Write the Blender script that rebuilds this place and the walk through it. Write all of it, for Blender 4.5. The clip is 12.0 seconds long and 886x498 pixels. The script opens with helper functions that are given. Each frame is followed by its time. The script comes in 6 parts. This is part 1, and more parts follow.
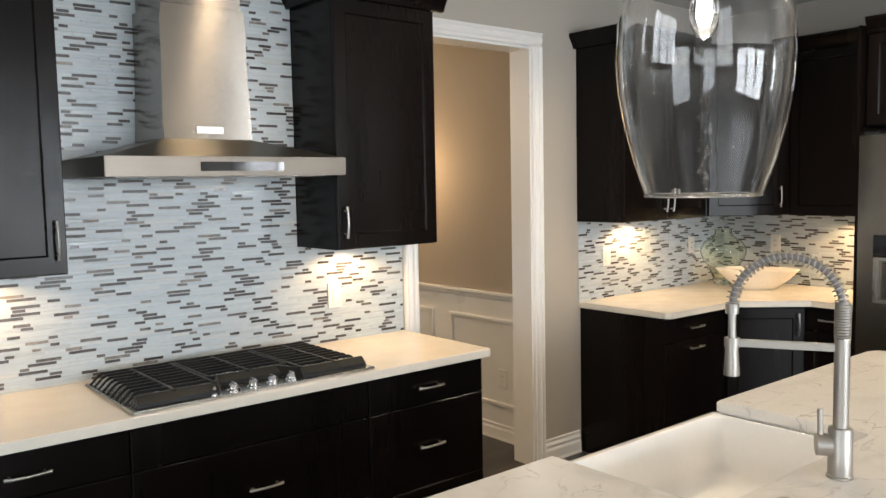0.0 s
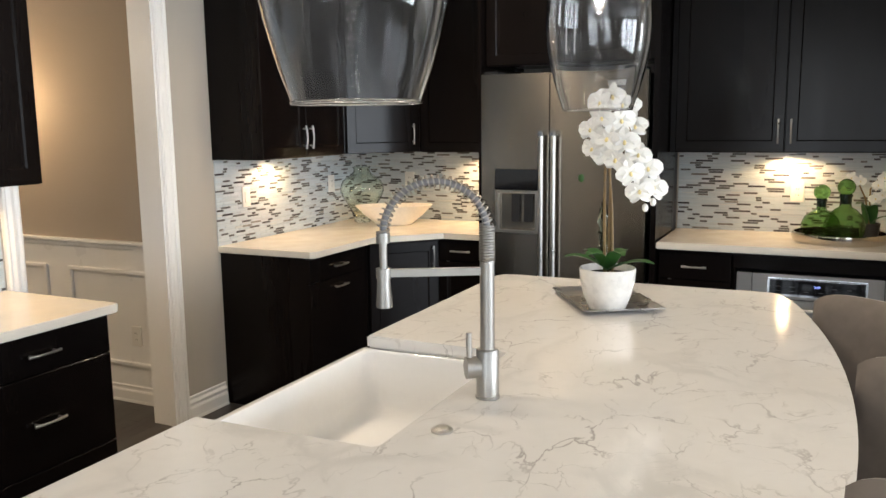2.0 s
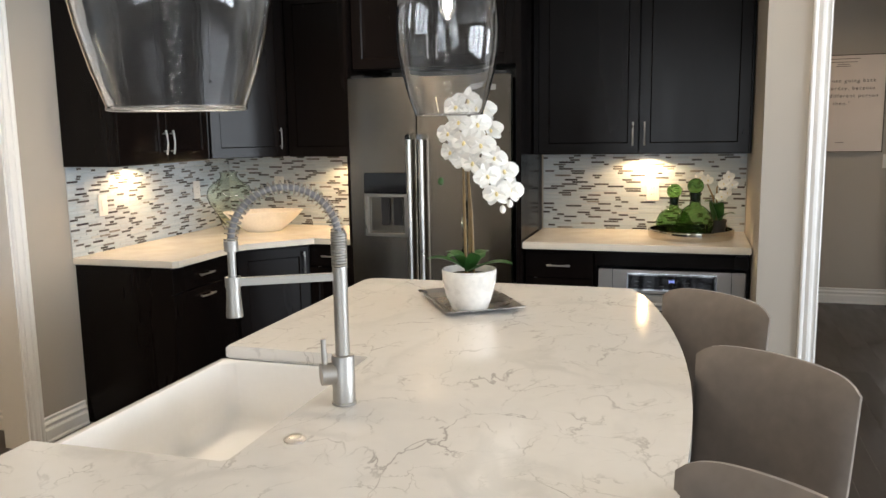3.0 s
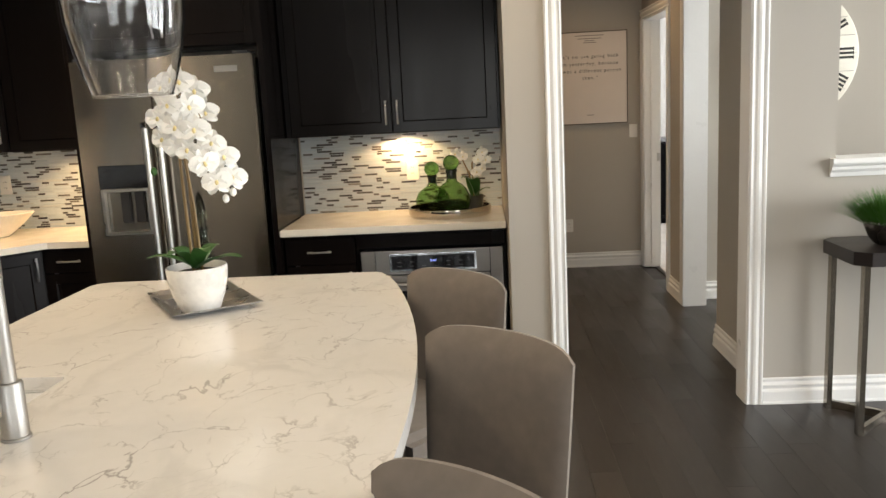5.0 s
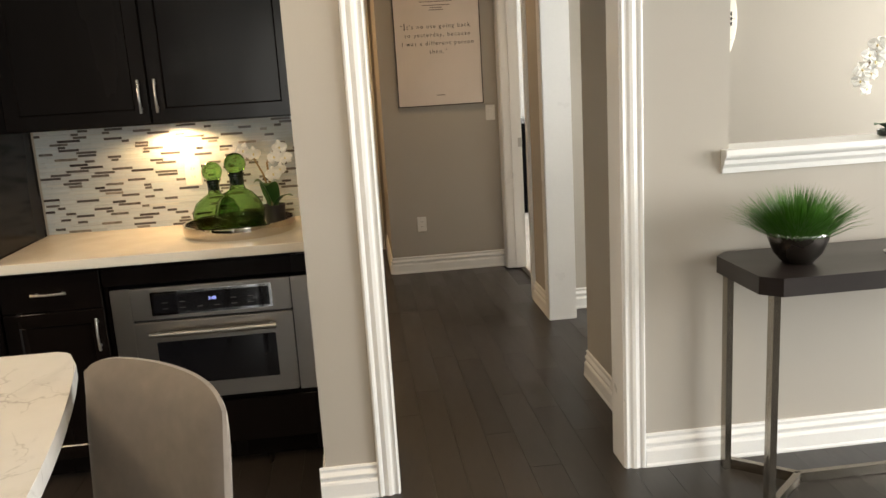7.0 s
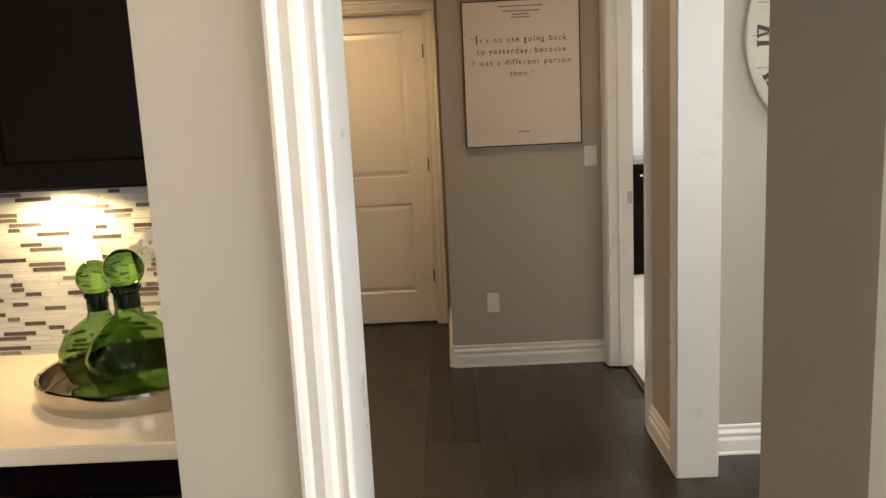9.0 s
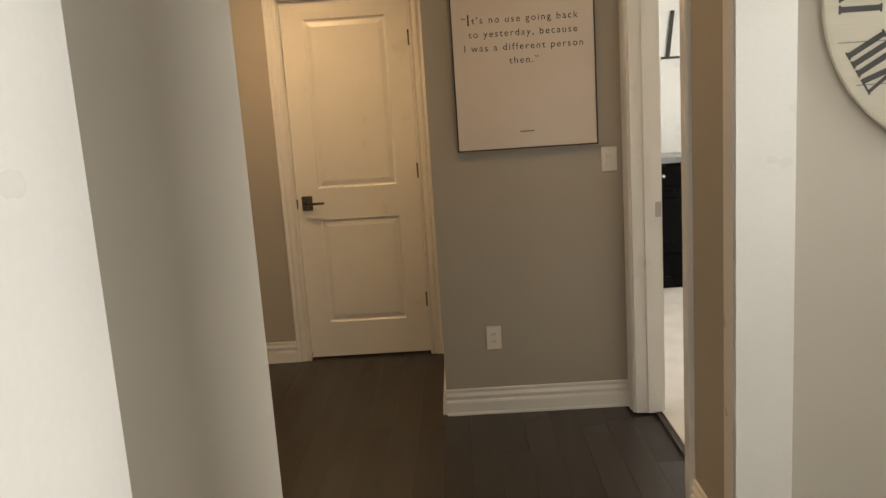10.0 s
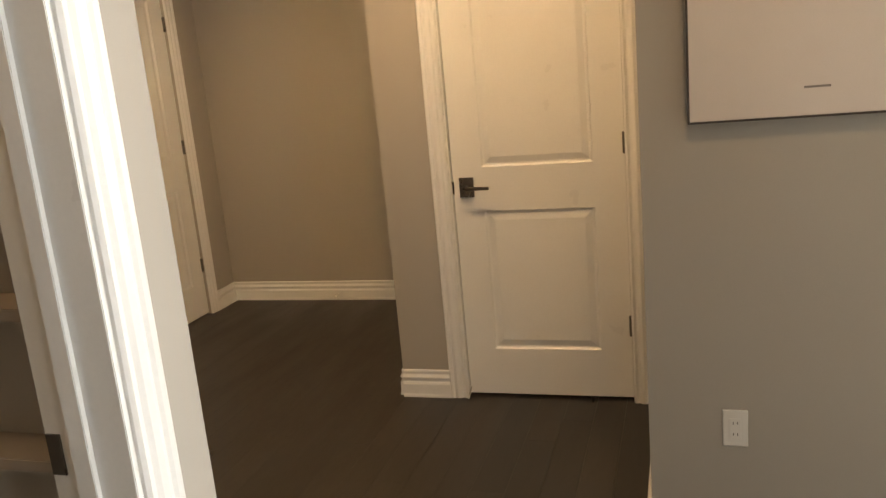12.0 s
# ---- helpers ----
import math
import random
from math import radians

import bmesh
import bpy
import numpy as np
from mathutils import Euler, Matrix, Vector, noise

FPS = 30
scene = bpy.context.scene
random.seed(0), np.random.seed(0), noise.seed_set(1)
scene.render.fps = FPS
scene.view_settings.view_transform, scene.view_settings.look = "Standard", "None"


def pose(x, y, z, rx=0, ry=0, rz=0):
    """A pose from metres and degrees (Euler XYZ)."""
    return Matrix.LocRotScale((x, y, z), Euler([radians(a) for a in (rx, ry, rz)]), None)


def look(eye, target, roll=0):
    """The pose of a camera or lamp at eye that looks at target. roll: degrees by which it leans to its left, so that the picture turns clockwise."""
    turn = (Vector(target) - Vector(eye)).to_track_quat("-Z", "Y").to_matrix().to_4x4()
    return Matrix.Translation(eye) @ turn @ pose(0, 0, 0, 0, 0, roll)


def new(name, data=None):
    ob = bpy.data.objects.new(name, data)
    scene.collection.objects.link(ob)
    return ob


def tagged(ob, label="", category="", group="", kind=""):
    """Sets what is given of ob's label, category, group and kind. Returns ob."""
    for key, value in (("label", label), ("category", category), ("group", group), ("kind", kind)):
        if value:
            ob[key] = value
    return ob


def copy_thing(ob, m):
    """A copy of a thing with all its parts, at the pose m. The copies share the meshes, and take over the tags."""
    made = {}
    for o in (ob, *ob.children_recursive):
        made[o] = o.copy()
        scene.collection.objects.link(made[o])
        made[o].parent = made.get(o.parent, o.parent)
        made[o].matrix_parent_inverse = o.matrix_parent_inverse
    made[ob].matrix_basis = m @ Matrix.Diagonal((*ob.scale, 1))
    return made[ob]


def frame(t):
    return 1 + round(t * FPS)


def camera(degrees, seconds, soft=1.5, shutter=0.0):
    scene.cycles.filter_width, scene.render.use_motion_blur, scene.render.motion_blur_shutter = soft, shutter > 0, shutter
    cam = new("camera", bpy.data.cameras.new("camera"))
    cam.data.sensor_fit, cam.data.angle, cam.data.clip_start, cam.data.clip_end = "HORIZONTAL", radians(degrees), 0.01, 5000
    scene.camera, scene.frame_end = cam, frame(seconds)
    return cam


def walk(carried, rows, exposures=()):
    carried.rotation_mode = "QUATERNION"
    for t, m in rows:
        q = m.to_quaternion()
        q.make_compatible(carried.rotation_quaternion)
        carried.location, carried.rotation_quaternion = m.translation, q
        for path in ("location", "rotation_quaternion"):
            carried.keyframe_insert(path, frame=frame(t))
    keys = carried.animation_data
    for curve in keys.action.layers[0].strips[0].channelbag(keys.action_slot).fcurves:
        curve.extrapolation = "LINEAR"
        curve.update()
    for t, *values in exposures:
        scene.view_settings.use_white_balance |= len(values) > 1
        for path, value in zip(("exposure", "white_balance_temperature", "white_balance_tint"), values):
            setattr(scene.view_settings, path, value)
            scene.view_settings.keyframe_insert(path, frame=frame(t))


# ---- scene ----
cam = camera(57.5, 12.0, soft=1.5)
PATH = [
    (0, (3.193, -5.239, 1.629), (1.653, -3.973, 1.47), -1.1),
    (0.5, (3.164, -5.177, 1.614), (1.799, -3.728, 1.42), -0.6),
    (1, (3.09, -5.138, 1.591), (1.897, -3.552, 1.346), -0.5),
    (1.5, (3.052, -5.116, 1.576), (2.021, -3.426, 1.286), -0.4),
    (2, (3.051, -5.073, 1.571), (2.205, -3.287, 1.267), -0.7),
    (2.5, (3.064, -5.043, 1.572), (2.37, -3.192, 1.268), -0.8),
    (2.7, (3.088, -5.051, 1.576), (2.442, -3.182, 1.272), -0.8),
    (4.3, (3.178, -4.992, 1.554), (2.905, -3.034, 1.253), -2.2),
    (4.5, (3.19, -4.981, 1.561), (2.975, -3.018, 1.242), -2.3),
    (5, (3.314, -4.854, 1.549), (3.215, -2.888, 1.195), -2.9),
    (5.5, (3.469, -4.691, 1.549), (3.404, -2.728, 1.174), -2.5),
    (6, (3.536, -4.418, 1.537), (3.548, -2.458, 1.144), -2.8),
    (6.5, (3.581, -4.063, 1.541), (3.748, -2.114, 1.123), -3.6),
    (6.7, (3.617, -3.944, 1.523), (3.806, -1.998, 1.102), -3.5),
    (8.3, (3.792, -2.719, 1.523), (3.9, -0.755, 1.159), -3.6),
    (8.5, (3.816, -2.515, 1.545), (3.894, -0.548, 1.19), -3.5),
    (9, (3.885, -2.134, 1.544), (3.862, -0.165, 1.197), -2.8),
    (9.5, (3.915, -1.707, 1.532), (3.923, 0.261, 1.175), -3.4),
    (10, (3.984, -1.308, 1.542), (3.937, 0.659, 1.184), -3.8),
    (10.5, (3.98, -0.903, 1.55), (3.799, 1.054, 1.181), -4.3),
    (11, (3.929, -0.509, 1.545), (3.697, 1.438, 1.149), -5.1),
    (11.5, (3.967, -0.142, 1.54), (3.61, 1.777, 1.104), -5.6),
    (12, (3.98, 0.151, 1.525), (3.406, 2.014, 1.081), -5.2),
]
EXPOSURES = [(0, -0.06, 6600, 10), (2.5, -0.05, 6300, 10), (4.5, -0.03, 6800, 10), (6, -0.02, 7250, 10), (8.5, 0.08, 7500, 10), (9, 0.02, 7400, 10), (9.5, -0.27, 7450, 10), (10, -0.08, 7850, 10), (10.5, 0.27, 7650, 10), (11, 0.38, 7450, 10), (12, 0.44, 7350, 10)]
walk(cam, [(t, look(eye, target, roll)) for t, eye, target, roll in PATH], EXPOSURES)

# ---- world, sun and window light ----
world = bpy.data.worlds.new("sky")
world.use_nodes = True
scene.world = world
wn = world.node_tree.nodes
sky = wn.new("ShaderNodeTexSky")
sky.sky_type, sky.sun_disc = "NISHITA", False
sky.sun_elevation, sky.sun_rotation = radians(40), radians(200)
wn["Background"].inputs["Strength"].default_value = 0.12
world.node_tree.links.new(sky.outputs[0], wn["Background"].inputs["Color"])


def lamp(name, kind, m, power, colour, size=0.1, size_y=None, spot=None, blend=0.5):
    data = bpy.data.lights.new(name, kind)
    data.energy, data.color = power, colour
    if kind == "AREA":
        data.shape, data.size, data.size_y = "RECTANGLE", size, size_y or size
    else:
        data.shadow_soft_size = size
    if kind == "SPOT":
        data.spot_size, data.spot_blend = radians(spot), blend
    ob = new(name, data)
    ob.matrix_world = m
    return ob


sun = bpy.data.lights.new("sun", "SUN")
sun.energy, sun.angle, sun.color = 2.0, radians(0.5), (1.0, 0.95, 0.88)
new("sun", sun).matrix_world = look((0, -20, 17), (4, 0, 0))

DAY, WARM, SOFT = (0.865, 0.93, 1.0), (1.0, 0.66, 0.34), (1.0, 0.80, 0.56)
# daylight in the window openings behind the walk, in the nook and in the carpeted room
for wy in (-5.4, -3.9, -2.4):
    lamp("window_daylight", "AREA", look((9.08, wy, 1.5), (0, wy, 1.1)), 126, DAY, 1.2, 2.0)
# x = 2.8 is an added fill for the south-facing fronts, no known window
for wx in (2.8, 6.6):
    lamp("window_daylight", "AREA", look((wx, -9.08, 1.5), (wx, 0, 1.1)), 62, DAY, 2.0, 2.0)
lamp("window_daylight", "AREA", look((9.08, 0.3, 1.68), (0, 0.3, 1.0)), 188, DAY, 1.58, 1.5)
lamp("window_daylight", "AREA", look((8.48, 3.2, 1.6), (4.8, 2.6, 0.6)), 160, DAY, 1.5, 1.6)
# recessed ceiling lights, under-cabinet lights, hall and dining room lamps
CEIL = 2.76
RECESSED = [(1.1, -2.2), (1.1, -3.55), (3.4, -1.7), (3.7, -3.6), (1.4, -1.3), (5.6, -3.0)]
for (lx, ly), watts in zip(RECESSED, (62, 44, 36, 52, 62, 30)):
    lamp("recessed_bulb", "SPOT", look((lx, ly, CEIL - 0.03), (lx, ly, 0)), watts, SOFT, 0.05, spot=155, blend=1.0)
# the last two, mid-hall and pantry, are added fill with no known fixture
HALL_AND_FILL_LIGHTS = [(3.05, 2.7), (1.7, 3.9), (4.2, 1.5), (2.4, 0.65)]
for (lx, ly), watts in zip(HALL_AND_FILL_LIGHTS, (68, 52, 22, 14)):
    lamp("hall_or_fill_bulb", "SPOT", look((lx, ly, CEIL - 0.03), (lx, ly, 0)), watts, WARM, 0.05, spot=150, blend=0.8)
PUCKS = [(0.13, -3.22, 1.355), (0.13, -4.74, 1.345), (0.12, -1.12, 1.385), (1.08, -0.12, 1.385), (2.87, -0.105, 1.39)]
for (px, py, pz), watts in zip(PUCKS, (9.5, 6.5, 13, 27, 15)):
    lamp("puck_bulb", "SPOT", look((px, py, pz - 0.012), (px, py, 0)), watts, WARM, 0.02, spot=165, blend=0.4)
lamp("dining_bulb", "POINT", pose(-1.35, -2.0, 1.75), 14, WARM, 0.06)
lamp("dining_bulb", "POINT", pose(-2.4, -3.6, 2.2), 70, SOFT, 0.15)


# ---- materials ----
def material(name, colour, rough=0.5, metal=0.0, vary=0.12, scale=6.0, fine=60.0, bump=0.0, coat=0.0, rand=0.0, spec=0.5, stretch=(1, 1, 1), rough_vary=0.08):
    m = bpy.data.materials.new(name)
    m.use_nodes = True
    nt = m.node_tree
    n, l = nt.nodes, nt.links
    b = n["Principled BSDF"]
    b.inputs["Metallic"].default_value = metal
    b.inputs["Specular IOR Level"].default_value = spec
    b.inputs["Coat Weight"].default_value = coat
    co = n.new("ShaderNodeTexCoord")
    mp = n.new("ShaderNodeMapping")
    mp.inputs["Scale"].default_value = stretch
    l.new(co.outputs["Object"], mp.inputs["Vector"])
    big, small = n.new("ShaderNodeTexNoise"), n.new("ShaderNodeTexNoise")
    for tex, s in ((big, scale), (small, fine)):
        tex.inputs["Scale"].default_value, tex.inputs["Detail"].default_value = s, 4
        l.new(mp.outputs[0], tex.inputs["Vector"])
    mix = n.new("ShaderNodeMath")
    mix.operation = "MULTIPLY_ADD"
    mix.inputs[1].default_value = 0.45
    l.new(small.outputs["Fac"], mix.inputs[0])
    half = n.new("ShaderNodeMath")
    half.operation = "MULTIPLY"
    half.inputs[1].default_value = 0.55
    l.new(big.outputs["Fac"], half.inputs[0])
    l.new(half.outputs[0], mix.inputs[2])
    ramp = n.new("ShaderNodeMapRange")
    ramp.inputs["From Min"].default_value, ramp.inputs["From Max"].default_value = 0.3, 0.7
    ramp.inputs["To Min"].default_value, ramp.inputs["To Max"].default_value = 1 - vary, 1 + vary
    l.new(mix.outputs[0], ramp.inputs["Value"])
    hsv = n.new("ShaderNodeHueSaturation")
    hsv.inputs["Color"].default_value = (*colour, 1)
    value = ramp.outputs[0]
    if rand:
        info = n.new("ShaderNodeObjectInfo")
        r2 = n.new("ShaderNodeMapRange")
        r2.inputs["To Min"].default_value, r2.inputs["To Max"].default_value = 1 - rand, 1 + rand
        l.new(info.outputs["Random"], r2.inputs["Value"])
        times = n.new("ShaderNodeMath")
        times.operation = "MULTIPLY"
        l.new(ramp.outputs[0], times.inputs[0])
        l.new(r2.outputs[0], times.inputs[1])
        value = times.outputs[0]
    l.new(value, hsv.inputs["Value"])
    l.new(hsv.outputs[0], b.inputs["Base Color"])
    rr = n.new("ShaderNodeMapRange")
    rr.inputs["From Min"].default_value, rr.inputs["From Max"].default_value = 0.3, 0.7
    rr.inputs["To Min"].default_value, rr.inputs["To Max"].default_value = max(0.02, rough - rough_vary), min(1, rough + rough_vary)
    l.new(big.outputs["Fac"], rr.inputs["Value"])
    l.new(rr.outputs[0], b.inputs["Roughness"])
    if bump:
        bp = n.new("ShaderNodeBump")
        bp.inputs["Strength"].default_value, bp.inputs["Distance"].default_value = bump, 0.002
        l.new(small.outputs["Fac"], bp.inputs["Height"])
        l.new(bp.outputs[0], b.inputs["Normal"])
    return m


def glass(name, colour, rough=0.0, ior=1.45):
    m = bpy.data.materials.new(name)
    m.use_nodes = True
    b = m.node_tree.nodes["Principled BSDF"]
    b.inputs["Base Color"].default_value = (*colour, 1)
    b.inputs["Transmission Weight"].default_value, b.inputs["Roughness"].default_value, b.inputs["IOR"].default_value = 1.0, rough, ior
    return m


def glow(name, colour, strength):
    m = bpy.data.materials.new(name)
    m.use_nodes = True
    b = m.node_tree.nodes["Principled BSDF"]
    b.inputs["Base Color"].default_value = (*colour, 1)
    b.inputs["Emission Color"].default_value, b.inputs["Emission Strength"].default_value = (*colour, 1), strength
    return m


def vein_marble():
    """White quartz with thin grey veins that meet in a broken, jagged net, at two scales."""
    m = material("white_veined_quartz", (0.75, 0.73, 0.70), 0.12, vary=0.03, scale=3, fine=25, rough_vary=0.03)
    n, l = m.node_tree.nodes, m.node_tree.links
    b = n["Principled BSDF"]
    co = n.new("ShaderNodeTexCoord")
    base = b.inputs["Base Color"].links[0].from_socket

    def wander(source, scale, amount, detail):
        tex = n.new("ShaderNodeTexNoise")
        tex.inputs["Scale"].default_value, tex.inputs["Detail"].default_value = scale, detail
        l.new(source, tex.inputs["Vector"])
        off = n.new("ShaderNodeVectorMath")
        off.operation = "MULTIPLY_ADD"
        off.inputs[1].default_value, off.inputs[2].default_value = (amount,) * 3, (-amount / 2,) * 3
        l.new(tex.outputs["Color"], off.inputs[0])
        add = n.new("ShaderNodeVectorMath")
        l.new(source, add.inputs[0])
        l.new(off.outputs[0], add.inputs[1])
        return add.outputs[0]

    for s, width, dark, seed, low in ((4.6, 0.024, (0.42, 0.40, 0.38), 0.0, 0.45), (10.0, 0.040, (0.50, 0.48, 0.455), 7.3, 0.48), (3.0, 0.14, (0.655, 0.64, 0.615), 3.1, 0.44)):
        mp = n.new("ShaderNodeMapping")
        mp.inputs["Location"].default_value = (seed, seed * 0.7, 0)
        mp.inputs["Scale"].default_value = (1, 0.75, 1)
        mp.inputs["Rotation"].default_value = (0, 0, 0.5)
        l.new(co.outputs["Object"], mp.inputs["Vector"])
        path = wander(wander(mp.outputs[0], 3.0, 0.46, 2), 26.0, 0.085, 4)
        cell = n.new("ShaderNodeTexVoronoi")
        cell.feature, cell.voronoi_dimensions = "DISTANCE_TO_EDGE", "2D"
        cell.inputs["Scale"].default_value = s
        l.new(path, cell.inputs["Vector"])
        rng = n.new("ShaderNodeMapRange")
        rng.interpolation_type = "SMOOTHSTEP"
        rng.inputs["From Min"].default_value, rng.inputs["From Max"].default_value = 0.0, width
        rng.inputs["To Min"].default_value, rng.inputs["To Max"].default_value = 1.0, 0.0
        l.new(cell.outputs["Distance"], rng.inputs["Value"])
        patch = n.new("ShaderNodeTexNoise")
        patch.inputs["Scale"].default_value, patch.inputs["Detail"].default_value = s * 1.1, 4
        l.new(mp.outputs[0], patch.inputs["Vector"])
        pr = n.new("ShaderNodeMapRange")
        pr.inputs["From Min"].default_value, pr.inputs["From Max"].default_value = low, low + 0.2
        l.new(patch.outputs["Fac"], pr.inputs["Value"])
        mul = n.new("ShaderNodeMath")
        mul.operation = "MULTIPLY"
        l.new(rng.outputs[0], mul.inputs[0])
        l.new(pr.outputs[0], mul.inputs[1])
        mix = n.new("ShaderNodeMix")
        mix.data_type = "RGBA"
        l.new(mul.outputs[0], mix.inputs["Factor"])
        l.new(base, mix.inputs["A"])
        mix.inputs["B"].default_value = (*dark, 1)
        base = mix.outputs["Result"]
    l.new(base, b.inputs["Base Color"])
    return m


def mosaic(name, source, stops, streak):
    """Glass and stone mosaic strips, their shades picked piece by piece."""
    m = bpy.data.materials.new(name)
    m.use_nodes = True
    n, l = m.node_tree.nodes, m.node_tree.links
    b = n["Principled BSDF"]
    if source == "island":
        pick = n.new("ShaderNodeNewGeometry").outputs["Random Per Island"]
    else:
        pick = n.new("ShaderNodeObjectInfo").outputs["Random"]
    ramp = n.new("ShaderNodeValToRGB")
    ramp.color_ramp.interpolation = "CONSTANT"
    el = ramp.color_ramp.elements
    while len(el) < len(stops):
        el.new(0.5)
    for e, (p, c) in zip(el, stops):
        e.position, e.color = p, (*c, 1)
    l.new(pick, ramp.inputs[0])
    tex = n.new("ShaderNodeTexNoise")
    tex.inputs["Scale"].default_value, tex.inputs["Detail"].default_value = 40, 4
    co = n.new("ShaderNodeTexCoord")
    flow = n.new("ShaderNodeMapping")
    flow.inputs["Scale"].default_value = (1, 1, 3)
    l.new(co.outputs["Object"], flow.inputs["Vector"])
    l.new(flow.outputs[0], tex.inputs["Vector"])
    rng = n.new("ShaderNodeMapRange")
    rng.inputs["From Min"].default_value, rng.inputs["From Max"].default_value = 0.3, 0.7
    rng.inputs["To Min"].default_value, rng.inputs["To Max"].default_value = 1 - streak, 1 + streak
    l.new(tex.outputs["Fac"], rng.inputs["Value"])
    hsv = n.new("ShaderNodeHueSaturation")
    l.new(ramp.outputs[0], hsv.inputs["Color"])
    l.new(rng.outputs[0], hsv.inputs["Value"])
    l.new(hsv.outputs[0], b.inputs["Base Color"])
    rough = n.new("ShaderNodeMath")
    rough.operation = "MULTIPLY_ADD"
    frac = n.new("ShaderNodeMath")
    frac.operation = "FRACT"
    mul = n.new("ShaderNodeMath")
    mul.operation = "MULTIPLY"
    mul.inputs[1].default_value = 37.0
    l.new(pick, mul.inputs[0])
    l.new(mul.outputs[0], frac.inputs[0])
    l.new(frac.outputs[0], rough.inputs[0])
    rough.inputs[1].default_value, rough.inputs[2].default_value = 0.30, 0.20
    l.new(rough.outputs[0], b.inputs["Roughness"])
    return m


def brushed(name, colour, rough, axis):
    """Brushed steel whose reflections are drawn out upright."""
    m = material(name, colour, rough, 1.0, vary=0.03, scale=2, fine=60, stretch=(0.1, 0.1, 1), rough_vary=0.03)
    n, l = m.node_tree.nodes, m.node_tree.links
    tan = n.new("ShaderNodeTangent")
    tan.direction_type, tan.axis = "RADIAL", axis
    b = n["Principled BSDF"]
    b.inputs["Anisotropic"].default_value = 0.92
    l.new(tan.outputs[0], b.inputs["Tangent"])
    return m


ESPRESSO = material("espresso_stained_maple", (0.0058, 0.0042, 0.0038), 0.22, vary=0.22, scale=3, fine=40, bump=0.02, stretch=(1, 1, 0.12), spec=0.14)
QUARTZ = vein_marble()
CREAM = material("cream_quartz", (0.70, 0.66, 0.58), 0.16, vary=0.05, scale=8, fine=160, rough_vary=0.04)
PALE_SHADES = [(0.0, (0.495, 0.56, 0.60)), (0.26, (0.52, 0.575, 0.605)), (0.55, (0.54, 0.59, 0.615)), (0.86, (0.47, 0.525, 0.56)), (0.95, (0.58, 0.59, 0.575))]
DARK_SHADES = [(0.0, (0.060, 0.055, 0.054)), (0.40, (0.085, 0.078, 0.075)), (0.72, (0.13, 0.118, 0.11)), (0.90, (0.22, 0.20, 0.18))]
TILE_STUFF = [mosaic("pale_mosaic", "island", PALE_SHADES, 0.05), mosaic("dark_mosaic", "island", DARK_SHADES, 0.45)]
TILE_PIECE = [mosaic("pale_mosaic_single", "object", PALE_SHADES, 0.05), mosaic("dark_mosaic_single", "object", DARK_SHADES, 0.45)]
GROUT = material("pale_grout", (0.53, 0.56, 0.57), 0.8, vary=0.06, fine=200, bump=0.1)
GREIGE = material("greige_wall_paint", (0.43, 0.395, 0.345), 0.62, vary=0.03, scale=1.5, fine=350, bump=0.10, spec=0.3)
TAUPE = material("taupe_dining_paint", (0.36, 0.31, 0.26), 0.6, vary=0.03, scale=1.5, fine=350, bump=0.10, spec=0.3)
WHITE = material("white_trim_paint", (0.80, 0.79, 0.77), 0.34, vary=0.03, scale=5, fine=120, bump=0.02)
CEILING = material("flat_ceiling_paint", (0.78, 0.77, 0.74), 0.9, vary=0.03, scale=2, fine=200, bump=0.1, spec=0.2)
FLOOR_WOOD = material("dark_hardwood", (0.020, 0.0158, 0.0135), 0.36, vary=0.42, scale=2.2, fine=30, bump=0.05, rand=0.24, stretch=(2.2, 0.5, 1), spec=0.62, rough_vary=0.10)
FLOOR_GAP = material("floor_gap", (0.020, 0.0165, 0.0145), 0.6)
CARPET = material("pale_carpet", (0.50, 0.46, 0.42), 0.95, vary=0.2, scale=5, fine=300, bump=0.6, spec=0.1)
STEEL = brushed("brushed_stainless", (0.35, 0.315, 0.27), 0.20, "X")
STEEL_CHIMNEY = brushed("brushed_stainless_chimney", (0.30, 0.275, 0.245), 0.22, "Y")
STEEL_H = material("brushed_stainless_across", (0.52, 0.50, 0.47), 0.26, 1.0, vary=0.03, scale=2, fine=60, stretch=(0.1, 0.1, 1), rough_vary=0.03)
# same steel as the chimney, colour darkened to hold down its bright window reflection
STEEL_HOOD_DIM = material("brushed_stainless_hood_dim", (0.17, 0.15, 0.128), 0.38, 1.0, vary=0.04, scale=2, fine=60, stretch=(1, 0.1, 1), rough_vary=0.03)
STEEL_OVEN = material("warm_stainless", (0.47, 0.44, 0.405), 0.32, 1.0, vary=0.03, scale=2, fine=60, stretch=(0.1, 1, 1), rough_vary=0.03)
MIRROR_TRAY = material("silvered_tray", (0.52, 0.48, 0.43), 0.09, 1.0, vary=0.06, rough_vary=0.03)
NICKEL = material("brushed_nickel", (0.50, 0.485, 0.46), 0.32, 1.0, vary=0.05, fine=150, rough_vary=0.05)
SATIN = material("satin_nickel", (0.40, 0.385, 0.36), 0.44, 1.0, vary=0.05, fine=150, rough_vary=0.05)
CHROME = material("polished_chrome", (0.78, 0.78, 0.78), 0.06, 1.0, vary=0.02, rough_vary=0.02)
PEWTER = material("dark_pewter", (0.16, 0.145, 0.13), 0.28, 1.0, vary=0.1, rough_vary=0.06)
CAST = material("black_cast_iron", (0.006, 0.0068, 0.0085), 0.42, vary=0.2, fine=220, bump=0.2, spec=0.24)
